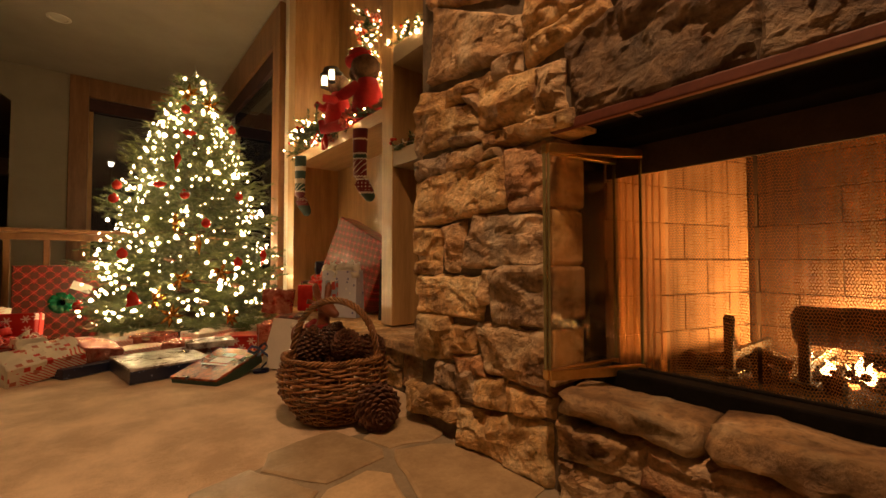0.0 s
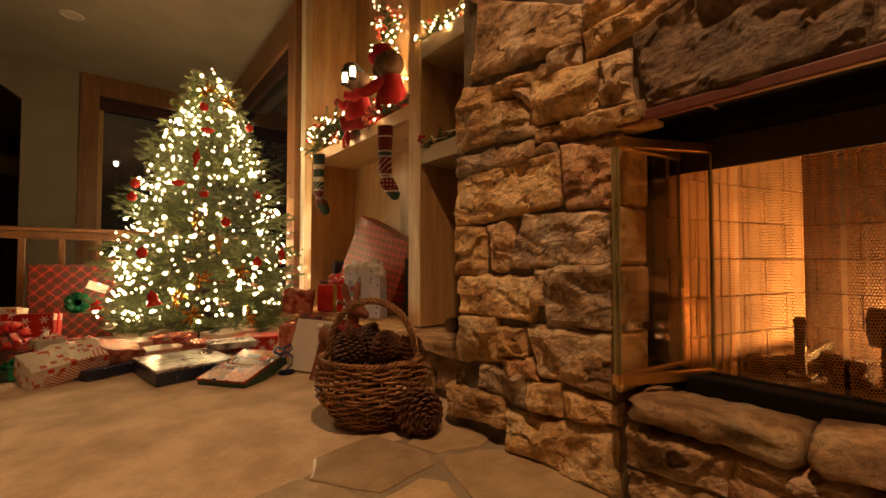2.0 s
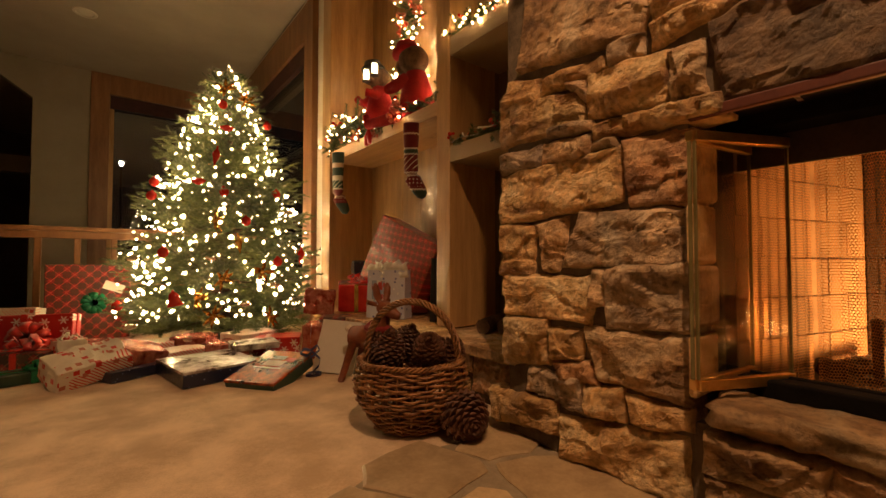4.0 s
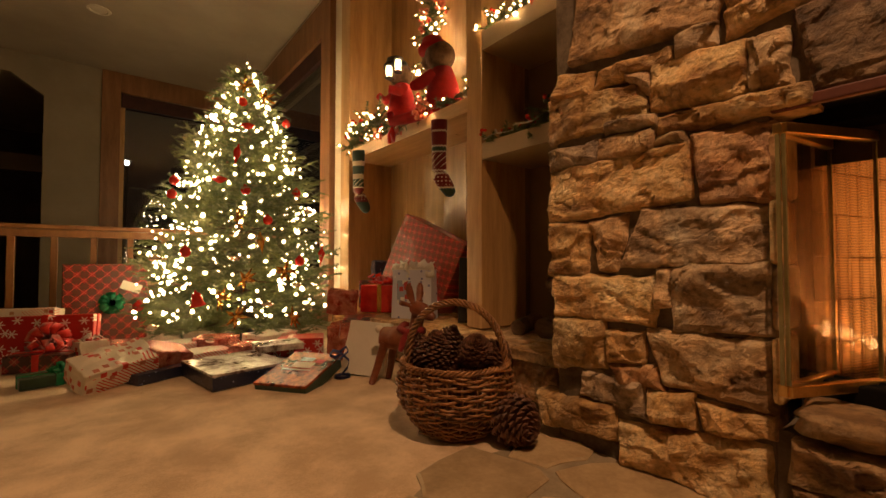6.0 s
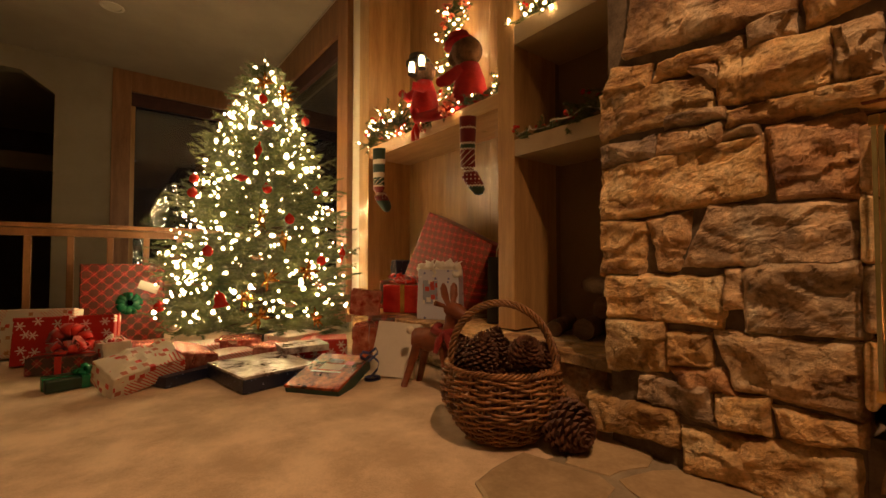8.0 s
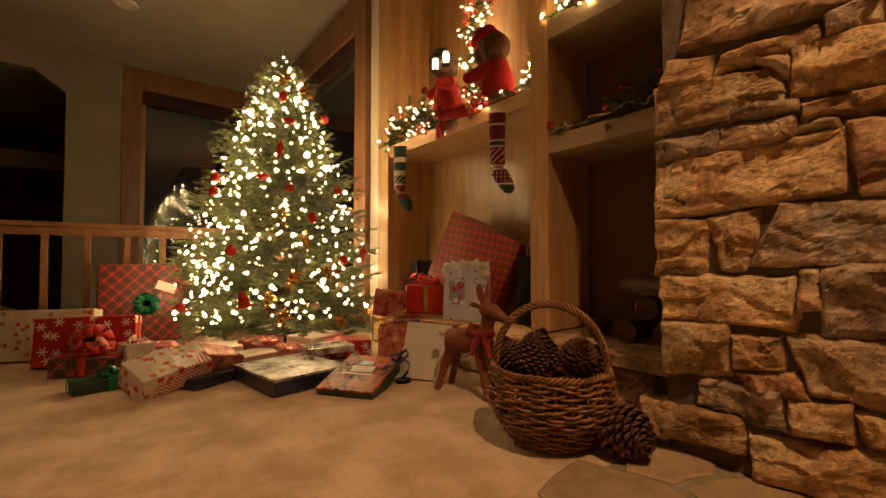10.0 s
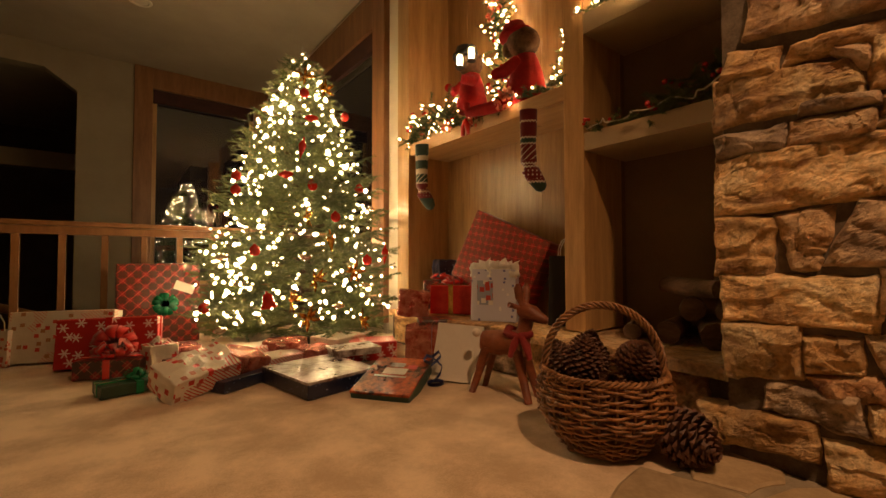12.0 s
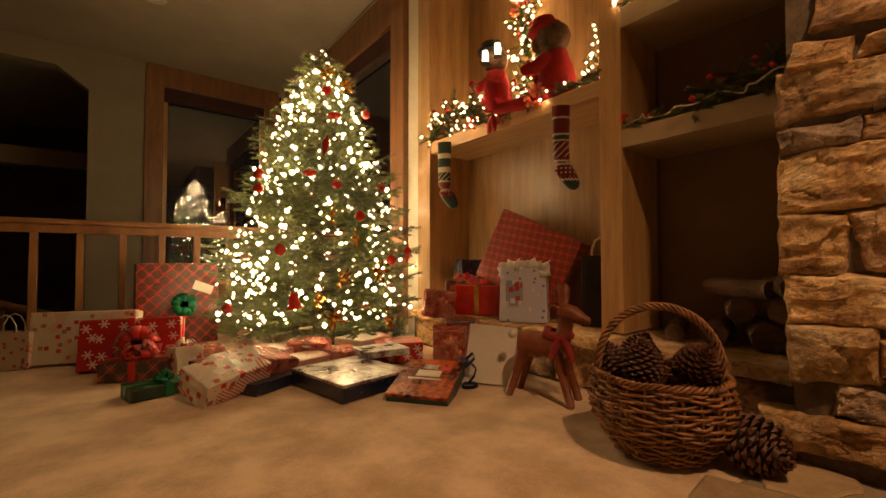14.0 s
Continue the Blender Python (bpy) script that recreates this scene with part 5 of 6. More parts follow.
def gift_bag(size, m, paper, label, tissue=False, cord=True):
    w, d, h = size
    bm = bmesh.new()
    block(bm, (-w / 2, -d / 2, 0), (w / 2, d / 2, h), 0.003)
    for f in [f for f in bm.faces if f.normal.z > 0.9]:
        bm.faces.remove(f)
    for v in bm.verts:
        v.co.x *= 1 - 0.04 * v.co.z / h
        v.co.y *= 1 - 0.25 * v.co.z / h
    bmesh.ops.solidify(bm, geom=bm.faces[:], thickness=0.0015)
    ob = part("gift_bag", bm, paper)
    ob.matrix_basis = m
    tagged(ob, label, "gift bag", GIFTS)
    if cord:
        for s in (-1, 1):
            bm = bmesh.new()
            y = s * d * 0.35
            tube(bm, [(-w * 0.22, y, h * 0.94), (-w * 0.21, y, h + 0.04), (-w * 0.12, y, h + 0.085), (0, y, h + 0.10), (w * 0.12, y, h + 0.085), (w * 0.21, y, h + 0.04), (w * 0.22, y, h * 0.94)], 0.0035, 6)
            part("cord_handle", bm, KRAFTCORD, ob)
    if tissue:
        for k in range(7):
            bm = bmesh.new()
            a = random.uniform(-0.4, 0.4)
            c = Vector((random.uniform(-0.38, 0.38) * w, random.uniform(-0.25, 0.25) * d, h * 0.85))
            n = 6
            grid = [[bm.verts.new(c + Vector(((i / n - 0.5) * w * 0.55 + 0.014 * noise.noise(Vector((i * 0.8, j * 0.9, k * 3.1))), 0.02 * math.sin(i * 1.7 + k) + 0.035 * noise.noise(Vector((i * 0.7, j * 0.8, k * 2.3 + 9))), j / n * (0.085 + 0.05 * noise.noise(Vector((i * 0.9, k * 4.1, 2))))))) for i in range(n + 1)] for j in range(n + 1)]
            for j in range(n):
                for i in range(n):
                    bm.faces.new((grid[j][i], grid[j][i + 1], grid[j + 1][i + 1], grid[j + 1][i])).smooth = True
            bmesh.ops.rotate(bm, cent=c, matrix=Matrix.Rotation(a * 2, 3, "Z"), verts=bm.verts[:])
            bmesh.ops.solidify(bm, geom=bm.faces[:], thickness=0.001)
            part("tissue", bm, TISSUE, ob, "crumpled white tissue paper")
    return ob


# beside the railing
gift_bag((0.24, 0.12, 0.22), on_floor(-1.18, 4.55, 0, 0, 0, -20), BAGPRINT, "small dotted paper gift bag with cord handles on the carpet")
gift((0.54, 0.14, 0.315), on_floor(-0.83, 4.47, 0, -9, 0, -18), WHITEP, "white printed present with red motifs leaning upright")
gift((0.50, 0.15, 0.285), on_floor(-0.60, 4.14, 0, -8, 0, -14), SNOWRED, "bright red present with white snowflakes and a red ribbon", RIBBON, 0.115, (0.04, -0.08, 0.12))
gift((0.54, 0.12, 0.615), on_floor(-0.31, 4.82, 0, -2, 0, 4), RED_PLAID, "tall red plaid present with thin diagonal lines, upright by the railing", None, 0.085, (0.03, -0.068, 0.30), None, GREENRIB)
gift((0.32, 0.20, 0.10), on_floor(-0.575, 3.86, 0, 0, 0, -24), DARK_PLAID, "dark red plaid present with a red ribbon bow", RIBBON, 0.09)
gift((0.30, 0.17, 0.055), on_floor(-0.50, 3.46, 0, 0, 0, 12), DARKGREEN, "flat dark green present with green ribbon", GREENRIB, 0.045)
gift((0.15, 0.10, 0.15), on_floor(-0.37, 3.80, 0.0, 0, 0, 20), CANDY, "small lumpy white printed present tied at the top", None, 0.05, (0, 0, 0.15), None, CANDY, crumple=0.012)
gift((0.33, 0.20, 0.12), on_floor(-0.27, 3.24, 0.035, 22, -8, 24), CANDY, "white candy-striped present tipped against its neighbours", crumple=0.012)
gift((0.26, 0.18, 0.10), on_floor(-0.22, 3.62, 0.0, 0, 0, 30), DARK_PLAID, "dark plaid present half hidden behind the others")
gift((0.30, 0.22, 0.12), on_floor(0.02, 3.66, 0.0, 0, 0, -8), STRIPED, "red and white striped present under the tree")
gift((0.24, 0.20, 0.11), on_floor(-0.07, 3.34, 0.04, 14, 10, 30), FOIL, "crinkled red foil present on top of a dark box", crumple=0.012)
gift((0.38, 0.26, 0.055), on_floor(-0.06, 3.30, 0.0, 0, 0, 28), NAVY, "dark navy starry gift box under the foil present")
gift((0.40, 0.46, 0.075), on_floor(0.27, 3.02, 0.0, 0, 0, 10), NAVY, "flat navy gift box with a snowy scene on the lid", lid=SNOWLID)
gift((0.28, 0.20, 0.04), on_floor(0.56, 3.22, 0.082, 0, 0, -5), SNOWLID, "pale printed flat box lying on the gift boxes")
gift((0.29, 0.36, 0.07), on_floor(0.525, 2.69, 0.0, 13, 0, -53), DARKGREEN, "dark gift box with a red fireside picture on the lid", lid=FIRELID)
fireside = [o for o in scene.objects if "fireside" in str(o.get("label", ""))][0]
for lo, hi, paint in (((-0.06, 0.0), (0.06, 0.06), PLAIN), ((-0.045, 0.075), (0.03, 0.115), SNOWLID), ((0.05, 0.06), (0.10, 0.10), RIBBON), ((-0.09, -0.03), (0.075, -0.018), PLAIN)):
    box("printed_panel", (lo[0], lo[1], 0.0775), (hi[0], hi[1], 0.0795), paint, fireside, 0.0)
gift((0.25, 0.04, 0.30), on_floor(0.83, 2.59, 0.0, -20, 4, -50), PLAIN, "plain white flat box leaning upright beside blue ribbon")
gift((0.24, 0.20, 0.22), on_floor(0.97, 3.05, 0.0, 4, 0, -35), FOIL, "red foil present with plaid sides under the tree", crumple=0.012)
gift((0.22, 0.20, 0.26), on_floor(1.08, 3.10, 0.0, 0, 0, -30), DARK_PLAID, "dark red plaid present behind the foil present")
gift((0.20, 0.15, 0.17), on_floor(1.02, 3.28, 0.255, 0, 6, -28), FOIL, "crinkled red foil present stacked on a plaid one", crumple=0.012)
gift((0.30, 0.24, 0.14), on_floor(0.62, 3.55, 0.0, 0, 0, 20), STRIPED, "striped present deep under the tree")
gift((0.24, 0.20, 0.13), on_floor(0.28, 3.62, 0.0, 0, 0, -30), FOIL, "red foil present deep under the tree", crumple=0.012)

gift((0.30, 0.20, 0.09), on_floor(0.16, 3.42, 0.0, 0, 0, 14), STRIPED, "red and white striped present lying under the low branches")
gift((0.26, 0.22, 0.10), on_floor(0.44, 3.40, 0.0, 0, 0, -12), FOIL, "crumpled red foil present lying under the low branches", crumple=0.012)
gift((0.30, 0.20, 0.12), on_floor(0.76, 3.36, 0.0, 0, 0, -24), SNOWRED, "red snowflake present lying under the low branches")
gift((0.24, 0.18, 0.10), on_floor(-0.28, 3.98, 0.0, 0, 0, 24), FOIL, "crumpled red foil present beside the plaid present", crumple=0.012)


def gift_tag(m):
    bm = bmesh.new()
    block(bm, (-0.07, -0.001, -0.035), (0.07, 0.001, 0.035), 0)
    return tagged(part("gift_tag", bm, PLAIN), "cream folded paper tag tucked by the plaid present", "tag")


tag = gift_tag(None)
tag.matrix_basis = on_floor(-0.15, 4.745, 0.43, -14, 22, 4)


def curled_ribbon():
    """Glossy blue ribbon: a flat ring on the carpet, loops above it and one stiff end standing up."""
    c = Vector((0.722, 2.612, FLOOR))
    ob = None
    ring = [(0.045 * math.cos(a), 0.035 * math.sin(a), 0.004) for a in [i * 0.3 for i in range(22)]]
    loops = [[(0.0, 0.01, 0.012), (0.03, 0.0, 0.045), (0.035, -0.01, 0.085), (0.005, 0.0, 0.115), (-0.012, 0.012, 0.135)],
             [(-0.012, 0.012, 0.135), (-0.055, 0.0, 0.15), (-0.075, 0.0, 0.128), (-0.04, 0.0, 0.11), (-0.008, 0.008, 0.122)],
             [(-0.012, 0.012, 0.135), (0.02, 0.0, 0.16), (0.035, 0.0, 0.135), (0.01, 0.01, 0.11), (-0.015, 0.02, 0.09)],
             [(-0.012, 0.014, 0.14), (-0.012, 0.02, 0.21), (-0.004, 0.024, 0.285)]]
    for k, path in enumerate([ring] + loops):
        bm = bmesh.new()
        rows = [(bm.verts.new(c + Vector(p) + Vector((0, -0.004, 0))), bm.verts.new(c + Vector(p) + Vector((0.003, 0.004, 0.014)))) for p in path]
        for p, q in zip(rows, rows[1:]):
            bm.faces.new((p[0], q[0], q[1], p[1])).smooth = True
        bmesh.ops.solidify(bm, geom=bm.faces[:], thickness=0.0015)
        if ob is None:
            ob = tagged(part("curled_ribbon", bm, BLUERIB), "glossy dark blue ribbon curled up on the carpet", "ribbon")
        else:
            part("loop" if k < 4 else "ribbon_end", bm, BLUERIB, ob)


curled_ribbon()
# on the ledge
gift((0.62, 0.17, 0.50), pose(1.46, 2.98, 0.375, -6, 24, -80), BIG_PLAID, "large red tartan present tipped on its corner against the panel")
gift((0.30, 0.16, 0.20), pose(1.32, 3.20, 0.234, 0, 0, -52), RIBBON, "red present with gold ends and a big red bow", GOLD, 0.09, None, None, RIBBON)
gift((0.30, 0.22, 0.22), pose(1.46, 3.50, 0.234, 0, 0, -40), DARK_PLAID, "dark green and red present with a red bow", None, 0.10, None, None, RIBBON)
gift((0.22, 0.18, 0.14), pose(1.52, 3.50, 0.465, 0, 0, -20), NAVY, "dark blue crumpled present stacked at the back of the niche", crumple=0.012)
gift_bag((0.29, 0.11, 0.32), pose(1.30, 2.76, 0.234, 0, 0, -60), BLUESNOW, "pale blue snowy gift bag stuffed with white tissue", True, False)
gift_bag((0.20, 0.14, 0.40), pose(1.50, 2.37, 0.234, 0, 0, -60), BLACK, "tall dark bag standing in the shadow of the post", False, True)

print_panel = box("printed_panel", (-0.10, -0.058, 0.10), (0.0, -0.0525, 0.25), motif("winter_print", (0.30, 0.34, 0.46), (0.45, 0.05, 0.04), (0.75, 0.72, 0.68), 24, 0.36), [o for o in scene.objects if o.name.startswith("gift_bag") and "tissue" in o["label"]][0], 0.0, "blue framed winter picture")

# ---- stockings, dolls and garlands on the shelf ----
def knit_material(name, low, bands):
    """Knitted wool with bands of colour up the leg."""
    m, n, links, p, mapping = pattern_shader(name, 0.95, 0.0)
    split = n.new("ShaderNodeSeparateXYZ")
    links.new(mapping.outputs[0], split.inputs[0])
    zig = n.new("ShaderNodeMath")
    zig.operation = "PINGPONG"
    zig.inputs[1].default_value = 0.009
    links.new(split.outputs[1], zig.inputs[0])
    add = n.new("ShaderNodeMath")
    add.operation = "ADD"
    links.new(split.outputs[2], add.inputs[0])
    links.new(zig.outputs[0], add.inputs[1])
    span = n.new("ShaderNodeMapRange")
    span.inputs["From Min"].default_value, span.inputs["From Max"].default_value = low, 0.01
    links.new(add.outputs[0], span.inputs["Value"])
    out = ramp(n, links, span.outputs[0], bands)
    out.node.color_ramp.interpolation = "CONSTANT"

    def within(lo, hi, count, width, slant=0.0):
        """1 in a band of the leg on small stitched marks, else 0."""
        tilt = n.new("ShaderNodeMath")
        tilt.operation = "MULTIPLY_ADD"
        tilt.inputs[1].default_value = slant
        links.new(split.outputs[2], tilt.inputs[0])
        links.new(split.outputs[1], tilt.inputs[2])
        made = None
        for source, times, limit in ((tilt.outputs[0], count, width), (split.outputs[2], count, width if not slant else 2.0)):
            a, b, c = n.new("ShaderNodeMath"), n.new("ShaderNodeMath"), n.new("ShaderNodeMath")
            a.operation, b.operation, c.operation = "MULTIPLY", "FRACT", "LESS_THAN"
            a.inputs[1].default_value, c.inputs[1].default_value = times, limit
            links.new(source, a.inputs[0])
            links.new(a.outputs[0], b.inputs[0])
            links.new(b.outputs[0], c.inputs[0])
            made = c.outputs[0] if made is None else product(made, c.outputs[0])
        for op, limit in (("GREATER_THAN", lo), ("LESS_THAN", hi)):
            k = n.new("ShaderNodeMath")
            k.operation = op
            k.inputs[1].default_value = limit
            links.new(span.outputs[0], k.inputs[0])
            made = product(made, k.outputs[0])
        return made

    def product(a, b):
        k = n.new("ShaderNodeMath")
        k.operation = "MULTIPLY"
        links.new(a, k.inputs[0])
        links.new(b, k.inputs[1])
        return k.outputs[0]

    for marks in (within(0.14, 0.25, 42.0, 0.35), within(0.37, 0.54, 26.0, 0.16, 1.0)):
        out = mixed(n, links, marks, out, CREAM)
    links.new(out, p.inputs["Base Color"])
    p.inputs["Sheen Weight"].default_value = 0.4
    return m


DARKRED, CREAM, PINEGREEN = (0.14, 0.008, 0.010), (0.62, 0.54, 0.42), (0.02, 0.045, 0.03)
KNIT = knit_material("red_knit", -0.46, [(0.0, PINEGREEN), (0.09, CREAM), (0.11, DARKRED), (0.28, CREAM), (0.30, DARKRED), (0.32, CREAM), (0.335, DARKRED), (0.56, CREAM), (0.575, PINEGREEN), (0.63, CREAM), (0.65, DARKRED), (0.83, CREAM), (0.85, DARKRED)])
KNIT2 = knit_material("green_knit", -0.46, [(0.0, PINEGREEN), (0.10, DARKRED), (0.20, CREAM), (0.22, DARKRED), (0.34, CREAM), (0.36, PINEGREEN), (0.50, CREAM), (0.58, PINEGREEN), (0.72, CREAM), (0.80, PINEGREEN)])


def stocking(m, knit, scale, label):
    bm = bmesh.new()
    path = [((0, 0, 0), 0.052), ((0, 0, -0.10), 0.050), ((0, 0.002, -0.22), 0.045), ((0, 0.0, -0.31), 0.046), ((0, -0.008, -0.35), 0.050), ((0, -0.03, -0.39), 0.048), ((0, -0.055, -0.43), 0.043), ((0, -0.072, -0.462), 0.034), ((0, -0.08, -0.478), 0.012)]
    rings = tube(bm, [p for p, r in path], [r for p, r in path], 14)
    for ring in rings:
        for v in ring:
            v.co.x *= 0.55
    bmesh.ops.transform(bm, matrix=Matrix.Diagonal((scale, scale, scale, 1)), verts=bm.verts[:])
    ob = part("christmas_stocking", bm, knit, smooth=True)
    ob.matrix_basis = m
    return tagged(ob, label, "stocking", "stockings hung from the shelf")


stocking(pose(1.275, 2.46, 1.47, 0, 0, 45), KNIT, 0.98, "long dark red knitted stocking with cream zigzags hanging from the shelf")
stocking(pose(1.27, 3.52, 1.50, 0, 0, 35), KNIT2, 1.05, "green, cream and red knitted stocking hanging at the shelf end")

COAT = surface("red_felt", (0.25, 0.005, 0.008), (0.40, 0.011, 0.013), 14, 0.95, 260, 0.5, 0.004)
FUR = surface("brown_plush", (0.045, 0.024, 0.012), (0.15, 0.082, 0.042), 30, 1.0, 220, 0.9, 0.008)


def doll(m, scale, label, cap, standing=False):
    """A seated plush figure as one plain mesh."""
    bm = bmesh.new()
    turned(bm, [(0.0, 0.0), (0.085, 0.01), (0.095, 0.06), (0.075, 0.16), (0.05, 0.235), (0.0, 0.24)], 16)
    for s in (-1, 1):
        tube(bm, [(0.055 * s, -0.02, 0.20), (0.10 * s, -0.07, 0.15), (0.07 * s, -0.13, 0.16)], [0.028, 0.030, 0.024], 9)
        if standing:
            tube(bm, [(0.04 * s, 0.0, 0.02), (0.042 * s, -0.005, -0.06), (0.045 * s, -0.045, -0.085)], [0.034, 0.030, 0.022], 9)
        else:
            tube(bm, [(0.045 * s, -0.05, 0.03), (0.05 * s, -0.17, 0.015), (0.055 * s, -0.29, 0.012), (0.055 * s, -0.30, 0.06)], [0.034, 0.030, 0.026, 0.018], 9)
    for f in bm.faces:
        f.material_index = 0
    bmesh.ops.create_icosphere(bm, subdivisions=3, radius=0.075, matrix=pose(0, -0.01, 0.30) @ Matrix.Diagonal((1, 1.05, 0.95, 1)))
    bmesh.ops.create_icosphere(bm, subdivisions=2, radius=0.042, matrix=pose(0, -0.075, 0.285))
    for f in bm.faces:
        c = f.calc_center_median()
        if c.z > 0.238 and abs(c.x) < 0.09:
            f.material_index = 1
    top = len(bm.faces)
    turned(bm, [(0.068, 0.335), (0.078, 0.34), (0.078, 0.36), (0.062, 0.365), (0.05, 0.40), (0.0, 0.42)], 14, pose(0, 0, 0, 8))
    bm.faces.ensure_lookup_table()
    for f in list(bm.faces)[top:]:
        f.material_index = cap
    ob = part("plush_doll", bm, [COAT, FUR, BLACK], smooth=True)
    ob.matrix_basis = m @ Matrix.Diagonal((scale, scale, scale, 1))
    return tagged(ob, label, "doll", "plush dolls on the shelf")


doll(pose(1.41, 2.585, 1.557, 0, 4, -160), 1.3, "plush doll in a red coat and cap on the shelf", 0)
doll(pose(1.43, 3.12, 1.665, 0, 0, -95), 1.18, "plush doll in red coat and dark hat on the garland", 2, True)


def lantern(m):
    bm = bmesh.new()
    turned(bm, [(0.032, 0.0), (0.032, 0.008), (0.024, 0.012), (0.0, 0.012)], 6)
    turned(bm, [(0.034, 0.088), (0.020, 0.105), (0.006, 0.118), (0.0, 0.12)], 6)
    for k in range(6):
        a = k * math.pi / 3
        tube(bm, [(0.027 * math.cos(a), 0.027 * math.sin(a), 0.01), (0.027 * math.cos(a), 0.027 * math.sin(a), 0.09)], 0.002, 4)
    ob = part("toy_lantern", bm, BLACK)
    ob.matrix_basis = m
    tagged(ob, "small glowing toy lantern held before a doll", "lantern", "toy lanterns on the shelf")
    bm = bmesh.new()
    turned(bm, [(0.018, 0.013), (0.021, 0.05), (0.018, 0.087), (0.0, 0.087)], 10)
    part("glowing_glass", bm, glow("lantern_glow", (1.0, 0.70, 0.34), 15.0), ob)


lantern(pose(1.30, 3.10, 1.955))
lantern(pose(1.31, 2.99, 1.965))

BERRY = surface("red_berry", (0.42, 0.015, 0.012), (0.58, 0.03, 0.02), 10, 0.2, 60, 0.0, coat=0.4)
SILVERVINE = surface("pale_vine", (0.40, 0.34, 0.24), (0.62, 0.55, 0.42), 20, 0.5, 80, 0.2)
REDTINSEL = surface("red_ribbon_mesh", (0.55, 0.06, 0.03), (0.75, 0.22, 0.10), 25, 0.4, 90, 0.3)


bm = bmesh.new()
bmesh.ops.create_icosphere(bm, subdivisions=2, radius=0.0105)
BERRYMESH = bpy.data.meshes.new("berry")
bm.to_mesh(BERRYMESH)
bm.free()
BERRYMESH.materials.append(BERRY)


def garland(path, girth, bulbs, berries, label, ribbon=0, vine=False, seed=3):
    """Fir garland along a path with bulbs, berries and ribbon loops."""
    random.seed(seed)
    pts = [Vector(p) for p in path]
    twigs, spots = [], []
    for a, b in zip(pts, pts[1:]):
        k = max(2, int((b - a).length / 0.008))
        for i in range(k):
            c = a.lerp(b, i / k)
            o = Vector((random.gauss(0, 1), random.gauss(0, 1), random.gauss(0, 0.8))).normalized()
            tip = c + o * girth * random.uniform(0.5, 1.1) + (b - a).normalized() * 0.02
            twigs.append((c, tip))
            spots.append(c.lerp(tip, 0.85))
    ob = needle_mesh("fir_garland", twigs, 0.026, 0.0042, 0.007, 6, NEEDLE)
    tagged(ob, label, "garland")
    if bulbs:
        bulb_mesh("light_string", random.sample(spots, min(bulbs, len(spots))), 0.0085, FAIRY, ob, "glowing warm mini bulbs")
    for k in range(3 * berries):
        at = spots[(k // 3 * 7) % len(spots)] + Vector((random.uniform(-0.02, 0.02), random.uniform(-0.02, 0.02), random.uniform(0, 0.03)))
        berry = new("berry", BERRYMESH)
        berry.parent = ob
        berry.matrix_basis = Matrix.Translation(at) @ Matrix.Scale(random.uniform(0.8, 1.35), 4)
    for k in range(ribbon):
        b = bow(ob, random.choice(spots), random.uniform(0.035, 0.06), REDTINSEL, 6)
        b.rotation_euler = (random.uniform(0.6, 1.6), 0, random.uniform(-1.5, 0))
    if vine:
        bm = bmesh.new()
        line = []
        for a, b in zip(pts, pts[1:]):
            for i in range(20):
                s = i / 20
                c = a.lerp(b, s)
                w = c * 16
                line.append(c + Vector((-0.035, 0, 0.022)) + 0.055 * Vector((noise.noise(w), 1.2 * noise.noise(w + Vector((5, 2, 8))), 0.8 * noise.noise(w + Vector((1, 9, 3))))))
        tube(bm, line, 0.004, 5)
        part("vine", bm, SILVERVINE, ob, "pale twisted vine")
    return ob


garland([(1.33, 3.74, 1.57), (1.31, 3.60, 1.66), (1.30, 3.42, 1.70), (1.32, 3.28, 1.68), (1.30, 3.20, 1.60)], 0.19, 60, 4, "fir garland with warm lights and red ribbon on the shelf end", 5, seed=5)
garland([(1.31, 3.28, 1.575), (1.30, 3.0, 1.565), (1.305, 2.75, 1.575), (1.32, 2.45, 1.59), (1.33, 2.27, 1.60)], 0.055, 10, 4, "thin fir garland with ribbon along the shelf edge", 5, seed=6)
garland([(1.60, 2.96, 1.56), (1.61, 3.00, 1.80), (1.61, 2.98, 2.05), (1.60, 3.03, 2.30), (1.61, 3.0, 2.62)], 0.165, 170, 14, "upright lit garland of fir and berries against the panel", 12, seed=8)
garland([(1.55, 2.62, 1.56), (1.56, 2.50, 1.64), (1.54, 2.36, 1.72), (1.56, 2.32, 1.95)], 0.13, 85, 5, "lit fir garland behind the dolls beside the post", 3, seed=9)
garland([(1.335, 2.10, 1.272), (1.325, 1.95, 1.275), (1.33, 1.78, 1.28), (1.33, 1.62, 1.29), (1.34, 1.45, 1.31)], 0.07, 0, 5, "fir and vine garland lying along the unlit shelf", 0, True, seed=11)
garland([(1.42, 1.78, 1.272), (1.42, 1.74, 1.35), (1.44, 1.66, 1.42), (1.40, 1.55, 1.38), (1.36, 1.47, 1.42)], 0.115, 0, 9, "sprig of fir and red berries standing on the shelf", 0, False, seed=12)
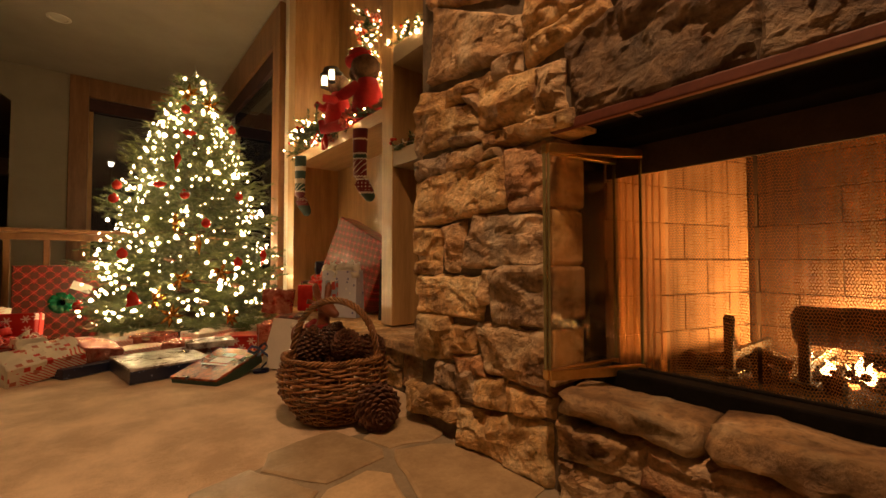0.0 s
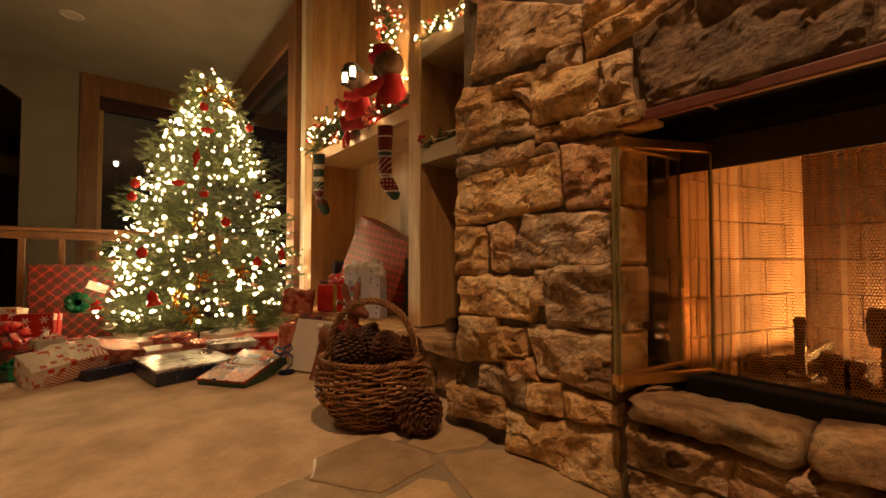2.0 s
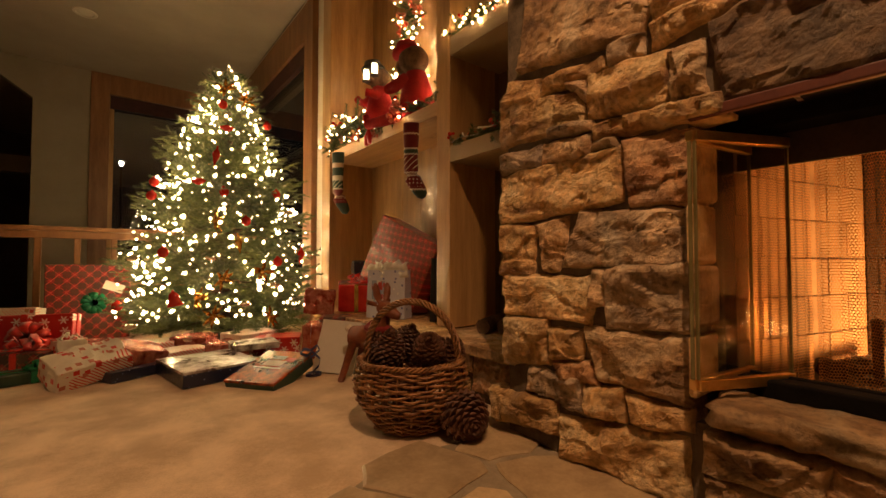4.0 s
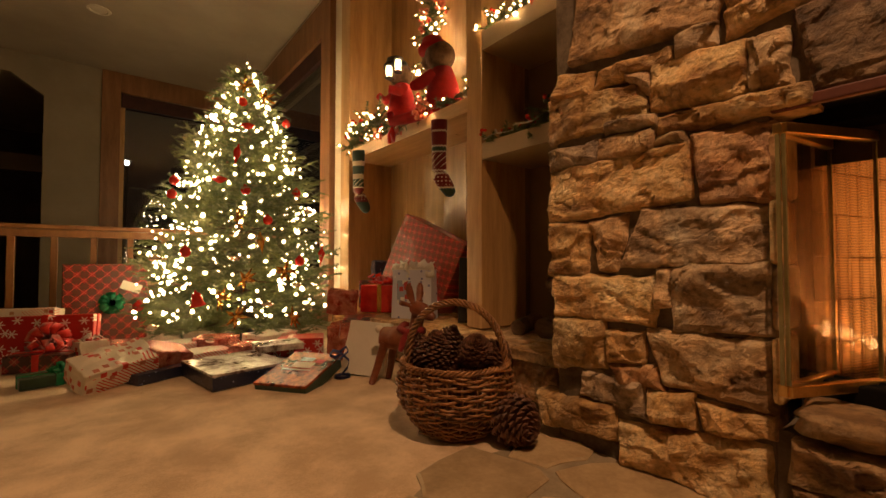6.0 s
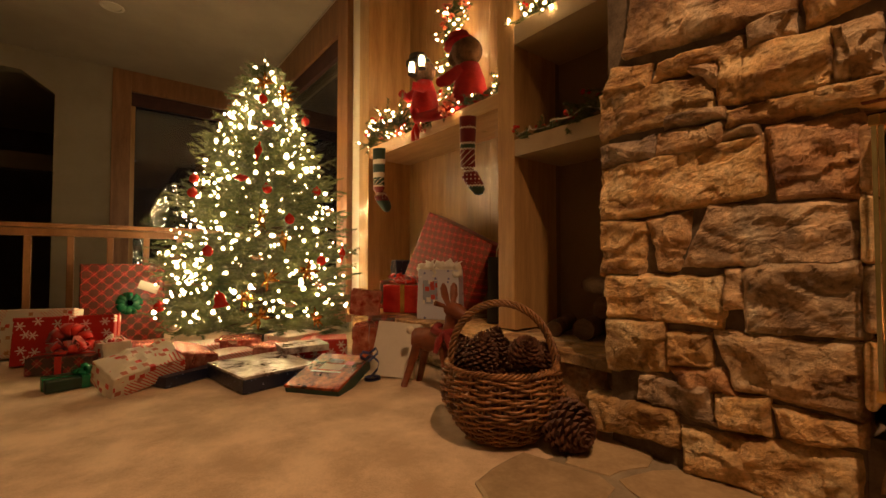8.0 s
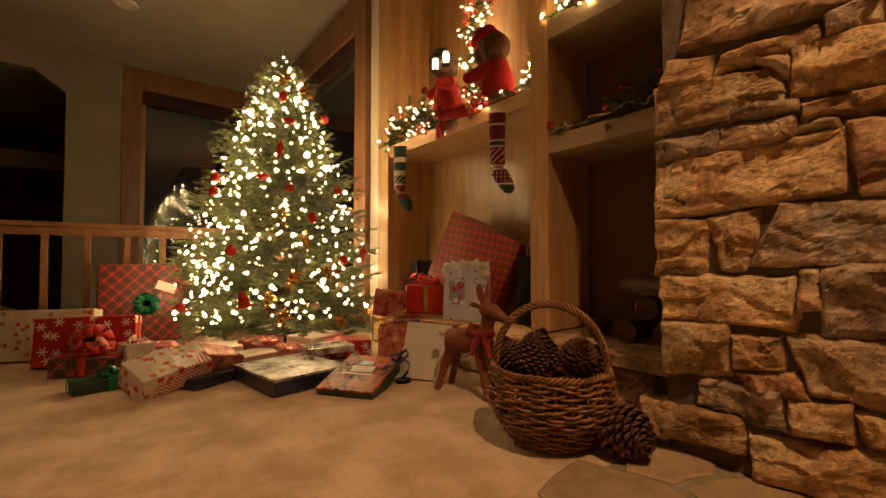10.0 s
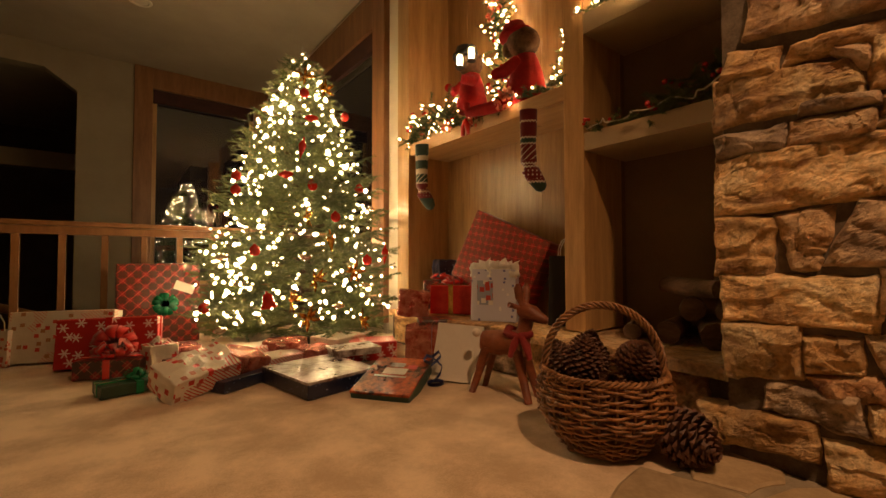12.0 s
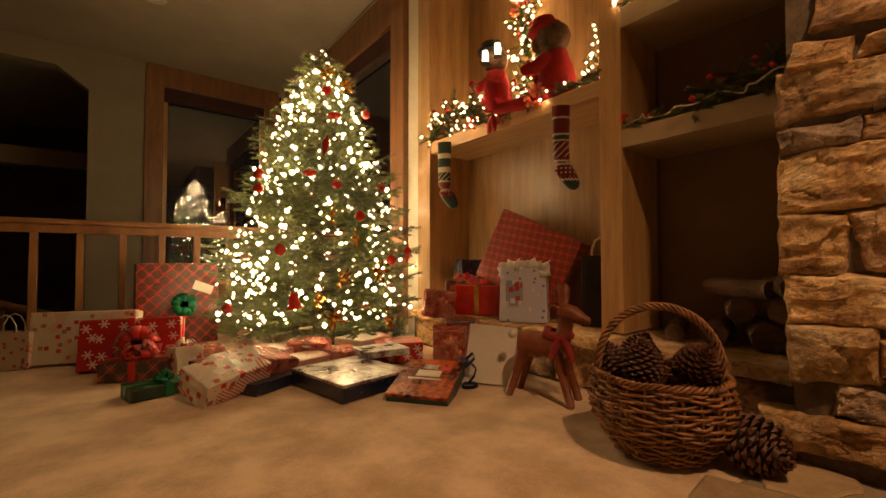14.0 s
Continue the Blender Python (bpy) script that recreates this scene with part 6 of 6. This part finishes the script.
garland([(1.34, 2.16, 1.90), (1.33, 2.02, 1.91), (1.33, 1.85, 1.905), (1.34, 1.68, 1.90)], 0.095, 60, 4, "lit fir garland on the upper shelf", 2, seed=13)
bm = bmesh.new()
for s in (-1, 1):
    tube(bm, [(1.27, 3.0, 1.56), (1.265, 3.0 + 0.02 * s, 1.51), (1.262, 3.0 + 0.025 * s, 1.45)], [0.012, 0.022, 0.014], 7)
tagged(part("ribbon_tail", bm, RIBBON, smooth=True), "red satin ribbon tails hanging over the shelf edge", "ribbon")

# ---- ceiling and outdoors ----
def downlight(x, y):
    ob = new("recessed_light")
    ob.location = (x, y, ROOF)
    tagged(ob, "round recessed ceiling light with a pale trim ring", "ceiling light", "recessed ceiling lights")
    bm = bmesh.new()
    rings = [[bm.verts.new((r * math.cos(a), r * math.sin(a), z)) for a in [2 * math.pi * k / 28 for k in range(28)]] for r, z in ((0.105, -0.001), (0.10, -0.008), (0.078, -0.010), (0.072, -0.002))]
    for p, q in zip(rings, rings[1:]):
        for k in range(28):
            bm.faces.new((p[k], p[(k + 1) % 28], q[(k + 1) % 28], q[k]))
    part("trim_ring", bm, PALE, ob)
    bm = bmesh.new()
    turned(bm, [(0.071, -0.003), (0.03, -0.0015), (0.0, -0.001)], 20)
    part("lens", bm, PALE, ob)


downlight(-0.43, 5.99)
# housings at the beams, including the two added for the unseen fill
for x, y in DOWNLIGHTS:
    downlight(x, y)


def street_lamp(x, y, z):
    bm = bmesh.new()
    tube(bm, [(x, y, -1.45), (x, y, z - 0.08)], [0.06, 0.035], 8)
    turned(bm, [(0.16, z + 0.07), (0.10, z + 0.14), (0.0, z + 0.18)], 12, pose(x, y, 0))
    ob = tagged(part("street_lamp", bm, BLACK), "dark post lamp glowing outside the night window", "street lamp")
    bm = bmesh.new()
    turned(bm, [(0.03, z - 0.08), (0.075, z), (0.06, z + 0.07), (0.0, z + 0.075)], 12, pose(x, y, 0))
    part("glowing_globe", bm, glow("lamp_globe", (1.0, 0.86, 0.66), 30.0), ob)


street_lamp(0.10, 18.6, 4.0)
